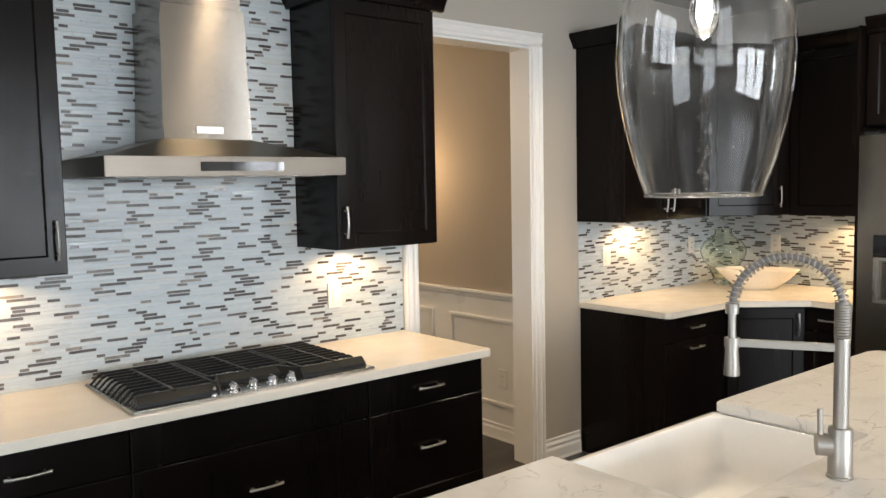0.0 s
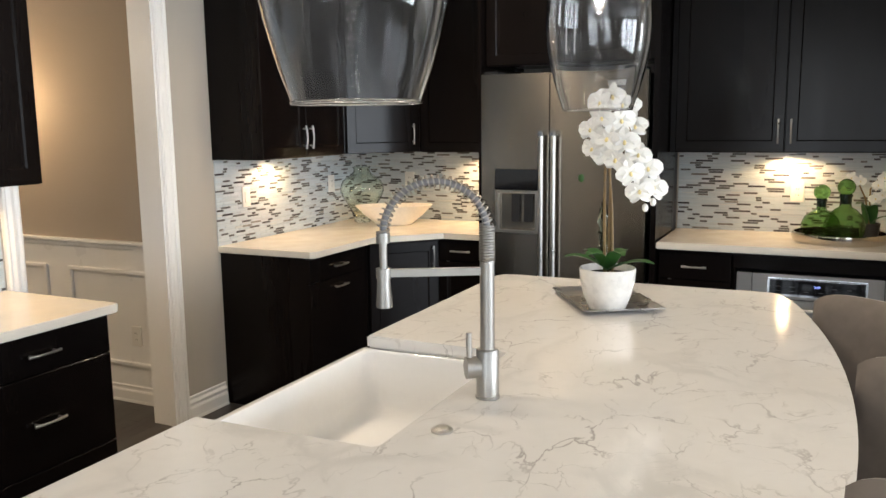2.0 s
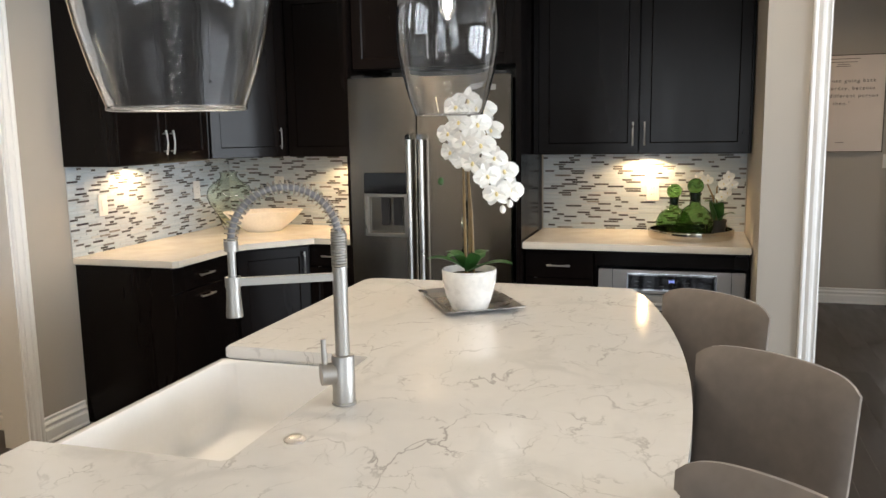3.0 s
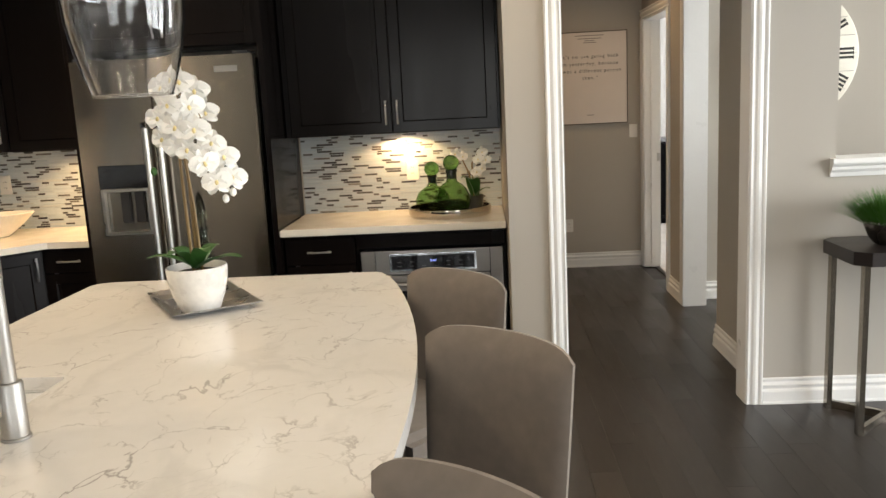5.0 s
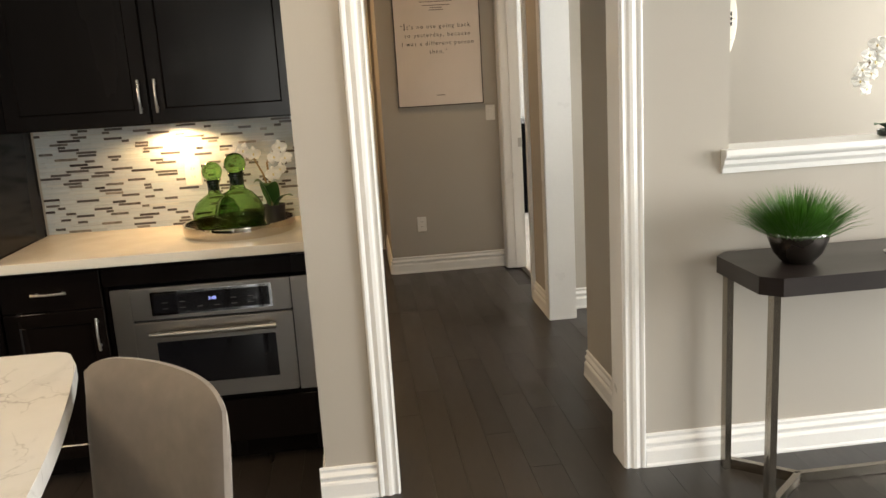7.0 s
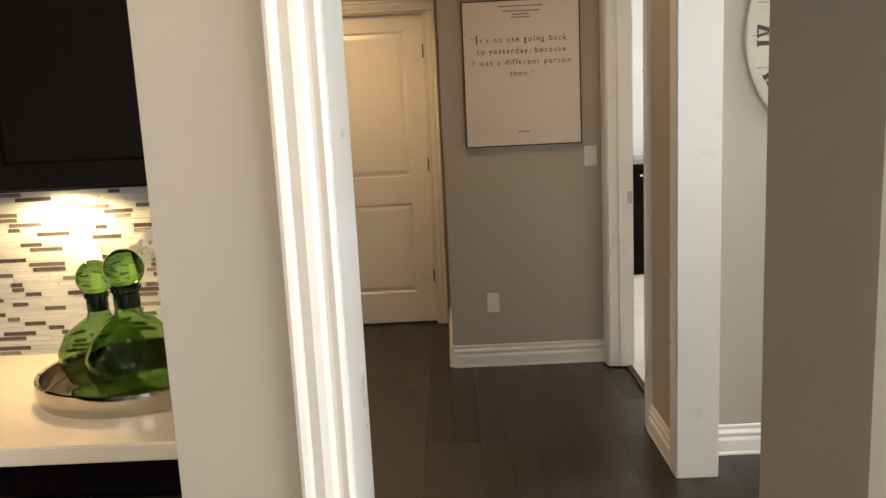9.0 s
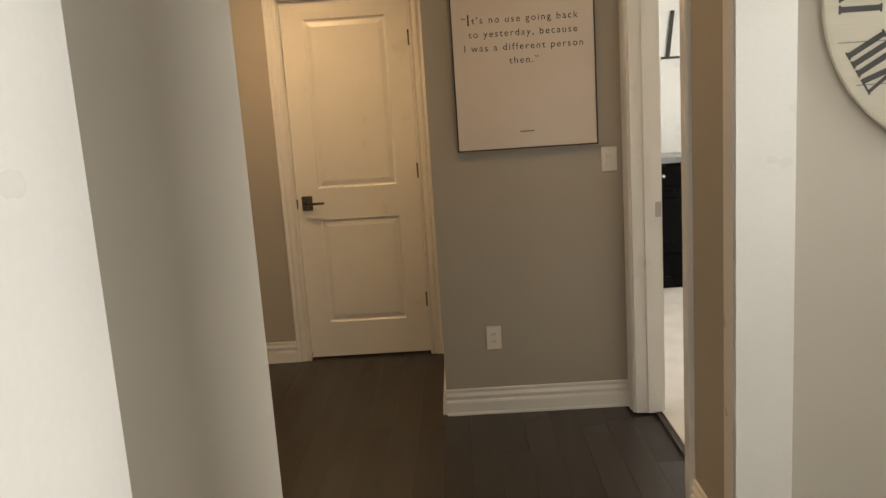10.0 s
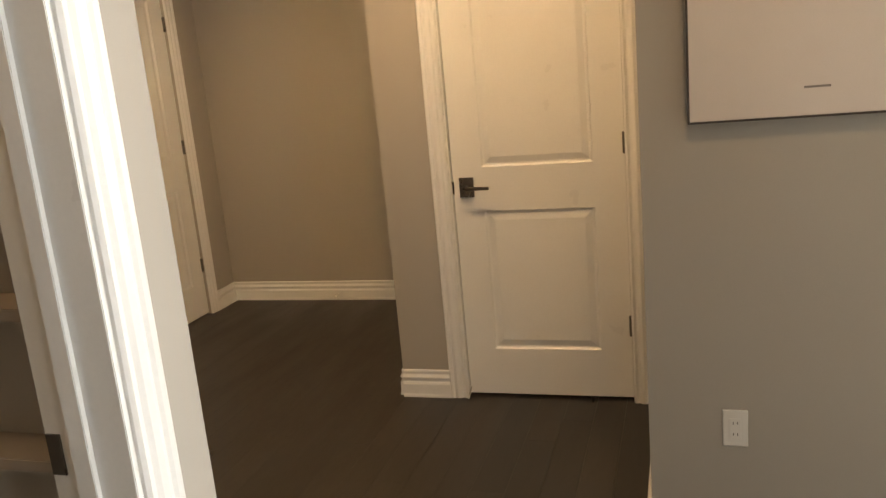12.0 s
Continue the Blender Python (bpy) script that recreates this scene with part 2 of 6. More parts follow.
BLACK_GLASS = material("black_glass", (0.008, 0.008, 0.010), 0.05, vary=0.02, rough_vary=0.02)
DARK_PLASTIC = material("dark_plastic", (0.02, 0.02, 0.022), 0.4, vary=0.05)
FIRECLAY = material("white_fireclay", (0.88, 0.87, 0.85), 0.10, vary=0.02, coat=0.3, rough_vary=0.03)
PLATE = material("white_plastic_plate", (0.76, 0.74, 0.70), 0.35, vary=0.02)
CERAMIC = material("white_glazed_ceramic", (0.76, 0.74, 0.70), 0.3, vary=0.10, scale=14, fine=60, bump=0.05)
PETAL = material("white_silk_petal", (0.91, 0.90, 0.86), 0.55, vary=0.05, scale=30, fine=120)
LIP = material("yellow_orchid_lip", (0.82, 0.68, 0.34), 0.5, vary=0.2, scale=60)
LEAF = material("glossy_orchid_leaf", (0.030, 0.095, 0.020), 0.35, vary=0.3, scale=12, fine=60)
STEM = material("green_brown_stem", (0.20, 0.125, 0.045), 0.5, vary=0.35, scale=20)
GRASS = material("green_grass_blade", (0.055, 0.17, 0.020), 0.5, vary=0.35, scale=25)
MOSS = material("dark_moss", (0.035, 0.035, 0.02), 0.9, vary=0.4, scale=60, bump=0.5)
FABRIC = material("taupe_velvet_fabric", (0.205, 0.173, 0.147), 0.85, vary=0.17, scale=4.5, fine=24, bump=0.12, spec=0.2)
FABRIC.node_tree.nodes["Principled BSDF"].inputs["Sheen Weight"].default_value = 0.35
FABRIC.node_tree.nodes["Principled BSDF"].inputs["Sheen Roughness"].default_value = 0.4
LEG_WOOD = material("dark_stained_leg", (0.02, 0.014, 0.011), 0.4, vary=0.2, stretch=(1, 1, 0.2))
TABLE_WOOD = material("espresso_table_wood", (0.020, 0.015, 0.014), 0.33, vary=0.25, scale=3, fine=40, bump=0.04, stretch=(0.2, 1, 1))
CANVAS = material("pale_printed_canvas", (0.68, 0.61, 0.56), 0.75, vary=0.05, scale=4, fine=300, bump=0.1)
FRAME_BROWN = material("brown_wood_frame", (0.045, 0.03, 0.02), 0.45, vary=0.2)
INK = material("black_ink", (0.02, 0.018, 0.016), 0.6)
INK_PALE = material("grey_ink", (0.22, 0.19, 0.17), 0.6)
KEY_INK = material("dim_key_print", (0.07, 0.07, 0.075), 0.5, spec=0.2)
CLOCK_FACE = material("cream_painted_planks", (0.66, 0.62, 0.53), 0.6, vary=0.08, scale=3, fine=50, bump=0.05, stretch=(0.3, 1, 6))
BOWL_STONE = material("cream_stone_bowl", (0.80, 0.74, 0.65), 0.35, vary=0.08, scale=8)
CLEAR, GREEN_GLASS, PALE_GREEN = glass("clear_glass", (1, 1, 1)), glass("green_glass", (0.50, 0.66, 0.37), ior=1.22), glass("pale_green_glass", (0.94, 0.97, 0.88), ior=1.42)
NECK_GREEN = material("dark_green_glass", (0.006, 0.016, 0.007), 0.08, vary=0.1, rough_vary=0.02)
STOPPER_GLASS, SMOKE_GLASS = glass("solid_green_glass", (0.20, 0.42, 0.12), ior=1.35), glass("smoked_green_glass", (0.42, 0.46, 0.38), ior=1.3)
BULB = glow("lit_filament", (1.0, 0.93, 0.85), 25.0)
LIGHT_DISC = glow("lit_diffuser", (1.0, 0.86, 0.66), 12.0)
PUCK_DISC = glow("lit_puck", (1.0, 0.80, 0.52), 10.0)
DIGITS = glow("blue_digits", (0.30, 0.38, 1.0), 1.6)


# ---- building helpers ----
ORIGIN = {}


def thing(name, loc, label="", category="", group="", kind=""):
    """An Empty at the thing's base; the parts' meshes are given in world coordinates."""
    ob = new(name)
    ob.location = loc
    ob.empty_display_size = 0.1
    ORIGIN[ob.name] = Vector(loc)
    return tagged(ob, label, category, group, kind)


def finish(bm, name, mat, smooth=False):
    bmesh.ops.recalc_face_normals(bm, faces=bm.faces)
    me = bpy.data.meshes.new(name)
    if smooth:
        for f in bm.faces:
            f.smooth = True
        for e in bm.edges:
            if len(e.link_faces) == 2 and e.calc_face_angle(0) > 0.7:
                e.smooth = False
    bm.to_mesh(me)
    bm.free()
    me.materials.append(mat)
    return me


def part(name, bm, mat, parent, label="", smooth=False):
    root = parent
    while root.parent:
        root = root.parent
    off = ORIGIN.get(root.name)
    if off is not None:
        bmesh.ops.translate(bm, verts=bm.verts, vec=-off)
    ob = new(name, finish(bm, name, mat, smooth))
    ob.parent = parent
    return tagged(ob, label)


def solid(name, bm, mat, label="", category="", group="", kind="", smooth=False):
    """A single-mesh thing or piece of the setting; its origin sits at its base."""
    lo = [min(v.co[i] for v in bm.verts) for i in range(3)]
    hi = [max(v.co[i] for v in bm.verts) for i in range(3)]
    at = Vector(((lo[0] + hi[0]) / 2, (lo[1] + hi[1]) / 2, lo[2]))
    bmesh.ops.translate(bm, verts=bm.verts, vec=-at)
    ob = new(name, finish(bm, name, mat, smooth))
    ob.location = at
    ORIGIN[ob.name] = at
    return tagged(ob, label, category, group, kind)


def box(bm, x0, x1, y0, y1, z0, z1, bevel=0.0, segs=2):
    m = Matrix.LocRotScale(((x0 + x1) / 2, (y0 + y1) / 2, (z0 + z1) / 2), None, (abs(x1 - x0), abs(y1 - y0), abs(z1 - z0)))
    made = bmesh.ops.create_cube(bm, size=1, matrix=m)["verts"]
    if bevel:
        edges = {e for v in made for e in v.link_edges}
        bmesh.ops.bevel(bm, geom=list(edges), offset=bevel, segments=segs, affect="EDGES", clamp_overlap=True)
    return bm


def boxes(*rows, bevel=0.0):
    bm = bmesh.new()
    for r in rows:
        box(bm, *r, bevel=bevel)
    return bm


def extrude(bm, profile, at, u, v, along, closed=True):
    """A profile of (a, b) in the plane of u and v, drawn out by the vector along."""
    at, u, v, along = Vector(at), Vector(u), Vector(v), Vector(along)
    a = [bm.verts.new(at + u * p + v * q) for p, q in profile]
    b = [bm.verts.new(w.co + along) for w in a]
    k = len(a)
    for i in range(k if closed else k - 1):
        bm.faces.new((a[i], a[(i + 1) % k], b[(i + 1) % k], b[i]))
    if closed:
        bm.faces.new(a), bm.faces.new(b[::-1])
    return bm


def tube(bm, pts, r, n=10, caps=True):
    """A round bar along points; r is one radius or one for each point."""
    pts = [Vector(p) for p in pts]
    rs = r if isinstance(r, (list, tuple)) else [r] * len(pts)
    rings, side = [], None
    for i, p in enumerate(pts):
        d = (pts[min(i + 1, len(pts) - 1)] - pts[max(i - 1, 0)]).normalized()
        if side is None:
            side = d.orthogonal().normalized()
        side = (side - d * side.dot(d)).normalized()
        up = d.cross(side)
        rings.append([bm.verts.new(p + (side * math.cos(t) + up * math.sin(t)) * rs[i]) for t in (2 * math.pi * k / n for k in range(n))])
    for a, b in zip(rings, rings[1:]):
        for k in range(n):
            bm.faces.new((a[k], a[(k + 1) % n], b[(k + 1) % n], b[k]))
    if caps:
        bm.faces.new(rings[0][::-1]), bm.faces.new(rings[-1])
    return bm


def lathe(bm, profile, at, n=32, squash=1.0):
    """Turns (radius, height) rows about the upright through at."""
    at = Vector(at)
    rings = []
    for r, z in profile:
        rings.append([bm.verts.new(at + Vector((r * math.cos(t), r * squash * math.sin(t), z))) for t in (2 * math.pi * k / n for k in range(n))] if r > 1e-5 else [bm.verts.new(at + Vector((0, 0, z)))])
    for a, b in zip(rings, rings[1:]):
        for k in range(n):
            q = [a[k % len(a)], a[(k + 1) % len(a)], b[(k + 1) % len(b)], b[k % len(b)]]
            q = list(dict.fromkeys(q))
            if len(q) > 2:
                bm.faces.new(q)
    return bm


def panel_face(bm, at, u, v, n, w, h, steps):
    """A framed panel: nested rectangles, each (inset, depth along n), joined by slopes; the last one is filled."""
    at, u, v, n = Vector(at), Vector(u), Vector(v), Vector(n)
    rings = []
    for inset, depth in steps:
        rings.append([bm.verts.new(at + u * a + v * b + n * depth) for a, b in ((inset, inset), (w - inset, inset), (w - inset, h - inset), (inset, h - inset))])
    for a, b in zip(rings, rings[1:]):
        for k in range(4):
            bm.faces.new((a[k], a[(k + 1) % 4], b[(k + 1) % 4], b[k]))
    bm.faces.new(rings[-1])
    return bm


def front(bm, at, u, v, n, w, h, thick=0.02, rail=0.06, flat=False):
    """A cabinet front standing thick off its carcass, with a recessed panel and eased edges."""
    steps = [(0, 0), (0, thick - 0.003), (0.003, thick)]
    if not flat:
        steps += [(rail, thick), (rail + 0.006, thick - 0.007)]
    return panel_face(bm, at, u, v, n, w, h, steps)


def pull(bm, at, along, n, length=0.13):
    """A bowed bar pull with two feet."""
    at, along, n = Vector(at), Vector(along).normalized(), Vector(n)
    h = length / 2
    tube(bm, [at - along * h + n * 0.020, at - along * h * 0.6 + n * 0.026, at + n * 0.030, at + along * h * 0.6 + n * 0.026, at + along * h + n * 0.020],
         [0.0062, 0.0054, 0.0046, 0.0054, 0.0062], 8)
    for s in (-0.74, 0.74):
        tube(bm, [at + along * h * s, at + along * h * s + n * 0.024], 0.0045, 8)
    return bm


X, Y, Z = Vector((1, 0, 0)), Vector((0, 1, 0)), Vector((0, 0, 1))
BASE = [(0, 0), (0.024, 0), (0.024, 0.008), (0.020, 0.016), (0.019, 0.064), (0.015, 0.072), (0.010, 0.076), (0.010, 0.084), (0.016, 0.092), (0.016, 0.098), (0.009, 0.107), (0.006, 0.111), (0.006, 0.118), (0.010, 0.124), (0.007, 0.131), (0, 0.132)]
CASE = [(0, 0), (0, 0.011), (0.006, 0.017), (0.016, 0.012), (0.022, 0.012), (0.030, 0.019), (0.042, 0.022), (0.054, 0.017), (0.058, 0.015), (0.064, 0.021), (0.072, 0.024), (0.078, 0.021), (0.080, 0.012), (0.080, 0)]


def baseboard(p, q, n):
    """White stepped baseboard from p to q on a wall that faces n."""
    p, q = Vector((*p, 0.0)), Vector((*q, 0.0))
    bm = extrude(bmesh.new(), BASE, p, Vector((*n, 0)), Z, q - p)
    return solid("baseboard", bm, WHITE, "white stepped wooden baseboard along the wall", "baseboard", kind="structure")


def casing_v(at, u, n, h):
    """Upright moulded casing: at is the foot of its inner edge, u points away from the opening."""
    bm = extrude(bmesh.new(), CASE, at, u, n, Z * h)
    return solid("trim", bm, WHITE, "white moulded casing beside an opening", "trim", kind="structure")


def casing_h(at, along, n, length):
    bm = extrude(bmesh.new(), CASE, at, Z, n, Vector(along) * length)
    return solid("trim", bm, WHITE, "white moulded casing above an opening", "trim", kind="structure")


def wall(name, mat, *rows):
    for k, row in enumerate(rows):
        solid(name if len(rows) == 1 else f"{name}_{k + 1}", boxes(row), mat, "painted smooth drywall wall", "wall", kind="structure")


# ---- the setting ----
T = 0.14
OPEN_T = 2.38
# west kitchen wall with the doorway to the dining room (y from -2.79 to -1.963)
wall("wall_west", GREIGE, (-T, 0, -9.1, -2.79, 0, CEIL), (-T, 0, -1.963, 0.14, 0, CEIL), (-T, 0, -2.79, -1.963, OPEN_T, CEIL))
# north kitchen wall, then the short wall between the niche and the hall
WY, WB = -0.962, -0.832
SX, HX0, HX1 = 3.446, 3.716, 4.588
wall("wall_north", GREIGE, (0, SX, 0, 0.14, 0, CEIL))
bm = boxes((SX, 3.60, WY, 0.20, 0, CEIL))
bmesh.ops.bevel(bm, geom=[e for e in bm.edges if abs(e.verts[0].co.z - e.verts[1].co.z) > 1 and e.verts[0].co.y > 0 and e.verts[0].co.x > 3.5], offset=0.03, segments=6, affect="EDGES")
solid("wall_stub", bm, GREIGE, "painted smooth drywall wall with rounded corner", "wall", kind="structure", smooth=True)
wall("wall_stub_jamb", GREIGE, (3.60, HX0, WY, -0.738, 0, CEIL))
# wall with the hall opening and the pass-through (x 4.99 to 7.0)
wall("wall_hall", GREIGE, (HX0, HX1, WY, WB, OPEN_T, CEIL), (HX1, 4.99, WY, WB, 0, CEIL), (4.99, 7.0, WY, WB, 0, 1.15),
     (4.99, 7.0, WY, WB, 2.45, CEIL), (7.0, 9.1, WY, WB, 0, CEIL))
# east side of the hall: short wall, opening to the nook, cased wall end, door to the carpeted room
bm = boxes((4.728, 4.86, WB, 0.045, 0, CEIL))
bmesh.ops.bevel(bm, geom=[e for e in bm.edges if abs(e.verts[0].co.z - e.verts[1].co.z) > 1 and e.verts[0].co.y > 0], offset=0.028, segments=6, affect="EDGES")
solid("wall_hall_east", bm, GREIGE, "painted smooth drywall wall with rounded corner", "wall", kind="structure", smooth=True)
EX0, EX1, DO0, DO1 = 4.782, 4.914, 1.53, 2.42
wall("wall_hall_far", GREIGE, (EX0, EX1, 0.98, DO0, 0, CEIL), (EX0, EX1, DO0, DO1, 2.18, CEIL), (EX0, EX1, DO1, 2.525, 0, CEIL))
wall("wall_nook_lintel", GREIGE, (4.76, 4.88, 0.045, 0.98, 2.45, CEIL))
wall("wall_nook", GREIGE, (EX1, 9.1, 1.18, 1.32, 0, CEIL))
wall("wall_poster", GREIGE, (3.862, EX1, 2.525, 2.665, 0, CEIL))
wall("wall_poster_return", GREIGE, (3.862, 3.98, 2.665, 3.57, 0, CEIL))
D1A, D1B, DTOP = 2.993, 3.756, 2.19
wall("wall_door", GREIGE, (2.68, D1A, 3.55, 3.69, 0, CEIL), (D1A, D1B, 3.55, 3.69, DTOP, CEIL), (D1B, 3.862, 3.55, 3.69, 0, CEIL), (D1A, D1B, 3.62, 3.69, 0, DTOP))
wall("wall_alcove_side", GREIGE, (2.68, 2.81, 3.69, 5.12, 0, CEIL))
wall("wall_alcove", GREIGE, (0.7, 2.81, 5.12, 5.26, 0, CEIL))
D2A, D2B = 4.02, 4.79
wall("wall_alcove_west", GREIGE, (0.71, 0.85, 1.36, D2A, 0, CEIL), (0.71, 0.85, D2A, D2B, DTOP, CEIL), (0.71, 0.85, D2B, 5.12, 0, CEIL), (0.66, 0.71, 3.9, 4.9, 0, 2.25))
# wall with the open pantry doorway west of the hall
PX, PA, PB, PE = 3.148, 0.31, 1.118, 1.308
wall("wall_side", GREIGE, (3.0, PX, 0.14, PA, 0, CEIL), (3.0, PX, PA, PB, 2.19, CEIL), (3.0, PX, PB, PE, 0, CEIL), (0.7, 3.0, 1.235, PE, 0, CEIL))
wall("wall_pantry", TAUPE, (1.6, 1.74, 0.14, 1.235, 0, CEIL))
# the carpeted room, the dining room and the rest of the great room
wall("wall_bedroom", WHITE, (EX1, 9.1, 6.1, 6.24, 0, CEIL), (8.5, 8.64, 1.32, 2.4, 0, CEIL), (8.5, 8.64, 4.0, 6.1, 0, CEIL), (8.5, 8.64, 2.4, 4.0, 0, 0.8), (8.5, 8.64, 2.4, 4.0, 2.4, CEIL), (EX0, EX1, 2.665, 6.24, 0, CEIL))
wall("wall_dining_north", TAUPE, (-4.6, -T, -1.76, -1.62, 0, CEIL))
wall("wall_dining_west", TAUPE, (-4.74, -4.6, -6.0, -1.62, 0, CEIL))
wall("wall_dining_south", TAUPE, (-4.6, -T, -6.0, -5.86, 0, CEIL))
wall("wall_south", GREIGE, (-T, 1.8, -9.24, -9.1, 0, CEIL), (1.8, 3.8, -9.24, -9.1, 0, 0.5), (1.8, 3.8, -9.24, -9.1, 2.5, CEIL), (3.8, 5.6, -9.24, -9.1, 0, CEIL), (5.6, 7.6, -9.24, -9.1, 0, 0.5), (5.6, 7.6, -9.24, -9.1, 2.5, CEIL), (7.6, 9.24, -9.24, -9.1, 0, CEIL))
wall("wall_east", GREIGE, (9.1, 9.24, -9.1, -6.0, 0, CEIL), (9.1, 9.24, -4.8, -4.5, 0, CEIL), (9.1, 9.24, -3.3, -3.0, 0, CEIL), (9.1, 9.24, -1.8, -0.5, 0, CEIL),
     *[(9.1, 9.24, a, a + 1.2, b, c) for a in (-6.0, -4.5, -3.0) for b, c in ((0, 0.5), (2.5, CEIL))],
     (9.1, 9.24, -0.5, 1.1, 0, 0.9), (9.1, 9.24, -0.5, 1.1, 2.45, CEIL), (9.1, 9.24, 1.1, 6.24, 0, CEIL))
for k, a in enumerate((-6.0, -4.5, -3.0), 1):
    b = a + 1.2
    solid(f"window_{k}", boxes((9.15, 9.21, a, b, 0.5, 0.55), (9.15, 9.21, a, b, 2.45, 2.5), (9.15, 9.21, a, a + 0.05, 0.55, 2.45), (9.15, 9.21, b - 0.05, b, 0.55, 2.45), (9.15, 9.21, a + 0.05, b - 0.05, 1.62, 1.67)), WHITE, "unseen white framed window with daylight behind", "window", kind="structure")
# window_5 is unseen, added to frame the fill lamp at x = 2.8
for k, a in ((4, 5.6), (5, 1.8)):
    solid(f"window_{k}", boxes((a, a + 2, -9.2, -9.15, 0.5, 0.55), (a, a + 2, -9.2, -9.15, 2.45, 2.5), (a, a + 0.05, -9.2, -9.15, 0.55, 2.45), (a + 1.95, a + 2, -9.2, -9.15, 0.55, 2.45), (a + 0.97, a + 1.03, -9.2, -9.15, 0.55, 2.45)), WHITE, "unseen white framed window with daylight behind", "window", kind="structure")
solid("ceiling", boxes((-4.74, 9.24, -9.24, 6.24, CEIL, CEIL + 0.12)), CEILING, "flat white painted ceiling", "ceiling", kind="structure")
solid("floor", boxes((-4.74, 9.24, -9.24, 6.24, -0.12, -0.012)), FLOOR_GAP, "dark hardwood plank floor", "floor", kind="structure")
solid("floor_carpet", boxes((4.90, 8.5, 1.32, 6.1, -0.012, 0.006)), CARPET, "pale wall-to-wall carpet", "carpet", kind="structure")
solid("ground", boxes((-300, 300, -300, 300, -0.5, -0.3)), material("lawn", (0.06, 0.08, 0.03), 0.9, vary=0.3, scale=0.5), "green ground outside the windows", "ground", kind="structure")

# baseboards
for p, q, n in [((SX - 0.022, WY), (HX0 - 0.08, WY), (0, -1)), ((SX, WY + 0.012), (SX, -0.66), (-1, 0)), ((HX1 + 0.08, WY), (9.0, WY), (0, -1)), ((0, -1.88), (0, -1.575), (1, 0)),
                ((4.728, WB), (4.728, 0.02), (-1, 0)), ((3.60, WB), (3.60, 0.17), (1, 0)), ((EX0, 0.99), (EX0, DO0 - 0.08), (-1, 0)), ((EX1, 1.18), (9.0, 1.18), (0, -1)),
                ((3.862, 2.525), (EX0, 2.525), (0, -1)), ((3.862, 3.55), (3.862, 2.525), (-1, 0)), ((2.68, 3.55), (D1A - 0.08, 3.55), (0, -1)),
                ((0.85, 5.12), (2.68, 5.12), (0, -1)), ((0.85, D2B + 0.08), (0.85, 5.12), (1, 0)), ((2.68, 5.12), (2.68, 3.55), (-1, 0)), ((PX, PB + 0.08), (PX, PE), (1, 0)),
                ((-4.6, -1.76), (-0.14, -1.76), (0, -1))]:
    baseboard(p, q, n)


def opening_trim(a, b, y, top, n, t0, t1):
    """Casing and jamb lining round an opening in a wall across y, from x = a to b."""
    casing_v((a, y, 0), -X, n, top), casing_v((b, y, 0), X, n, top)
    casing_h((a - 0.09, y, top), X, n, b - a + 0.18)
    solid("trim", boxes((a - 0.005, a + 0.003, t0, -0.734, 0, top), (b - 0.003, b + 0.005, t0, t1, 0, top), (a + 0.003, b - 0.003, t0, t1, top - 0.004, top + 0.005)), WHITE, "white jamb lining of an opening", "trim", kind="structure")


opening_trim(HX0, HX1, WY, OPEN_T, -Y, WY - 0.004, WB + 0.004)
# dining doorway
casing_v((0, -2.79, 0), -Y, X, OPEN_T), casing_v((0, -1.963, 0), Y, X, OPEN_T)
casing_h((0, -2.87, OPEN_T), Y, X, 0.987)
solid("trim", boxes((-0.15, 0.004, -2.795, -2.778, 0, OPEN_T), (-0.15, 0.004, -1.975, -1.958, 0, OPEN_T), (-0.15, 0.004, -2.778, -1.975, OPEN_T - 0.012, OPEN_T + 0.004)), WHITE, "white jamb lining of an opening", "trim", kind="structure")
# cased wall end by the nook
solid("trim", boxes((4.757, 4.926, 0.958, 0.984, 0, 2.45), (4.754, 4.784, 0.961, 1.05, 0, 2.45), (4.912, 4.929, 0.961, 1.05, 0, 2.45), bevel=0.003), WHITE, "white painted wall-end casing beside the nook", "trim", kind="structure")
# door to the carpeted room: casing on the hall side, jamb with strike plate
casing_v((EX0, DO1, 0), Y, -X, 2.18), casing_v((EX0, DO0, 0), -Y, -X, 2.18)
casing_h((EX0, DO0 - 0.08, 2.18), Y, -X, DO1 - DO0 + 0.16)
jamb = solid("trim", boxes((EX0 - 0.004, EX1 + 0.004, DO1 - 0.012, DO1 + 0.005, 0, 2.18), (EX0 - 0.004, EX1 + 0.004, DO0 - 0.005, DO0 + 0.012, 0, 2.18), (EX0 - 0.004, EX1 + 0.004, DO0, DO1, 2.168, 2.184), (4.835, 4.87, DO1 - 0.022, DO1 - 0.012, 0, 2.168)), WHITE, "white door jamb with strike plate", "trim", kind="structure")
part("strike_plate", boxes((4.886, 4.914, DO1 - 0.0155, DO1 - 0.0115, 0.955, 1.025)), NICKEL, jamb, "brushed nickel strike plate")
# pass-through sill
SILL = [(0, 0), (0.012, 0), (0.016, 0.02), (0.028, 0.034), (0.030, 0.048), (0.044, 0.058), (0.048, 0.066), (0.048, 0.086), (0, 0.086)]
bm = extrude(bmesh.new(), SILL, (4.962, WY, 1.118), -Y, Z, X * 2.1)
box(bm, 4.962, 7.02, WY + 0.0005, -0.79, 1.15, 1.204)
solid("trim", bm, WHITE, "white moulded sill of the pass-through", "trim", kind="structure")
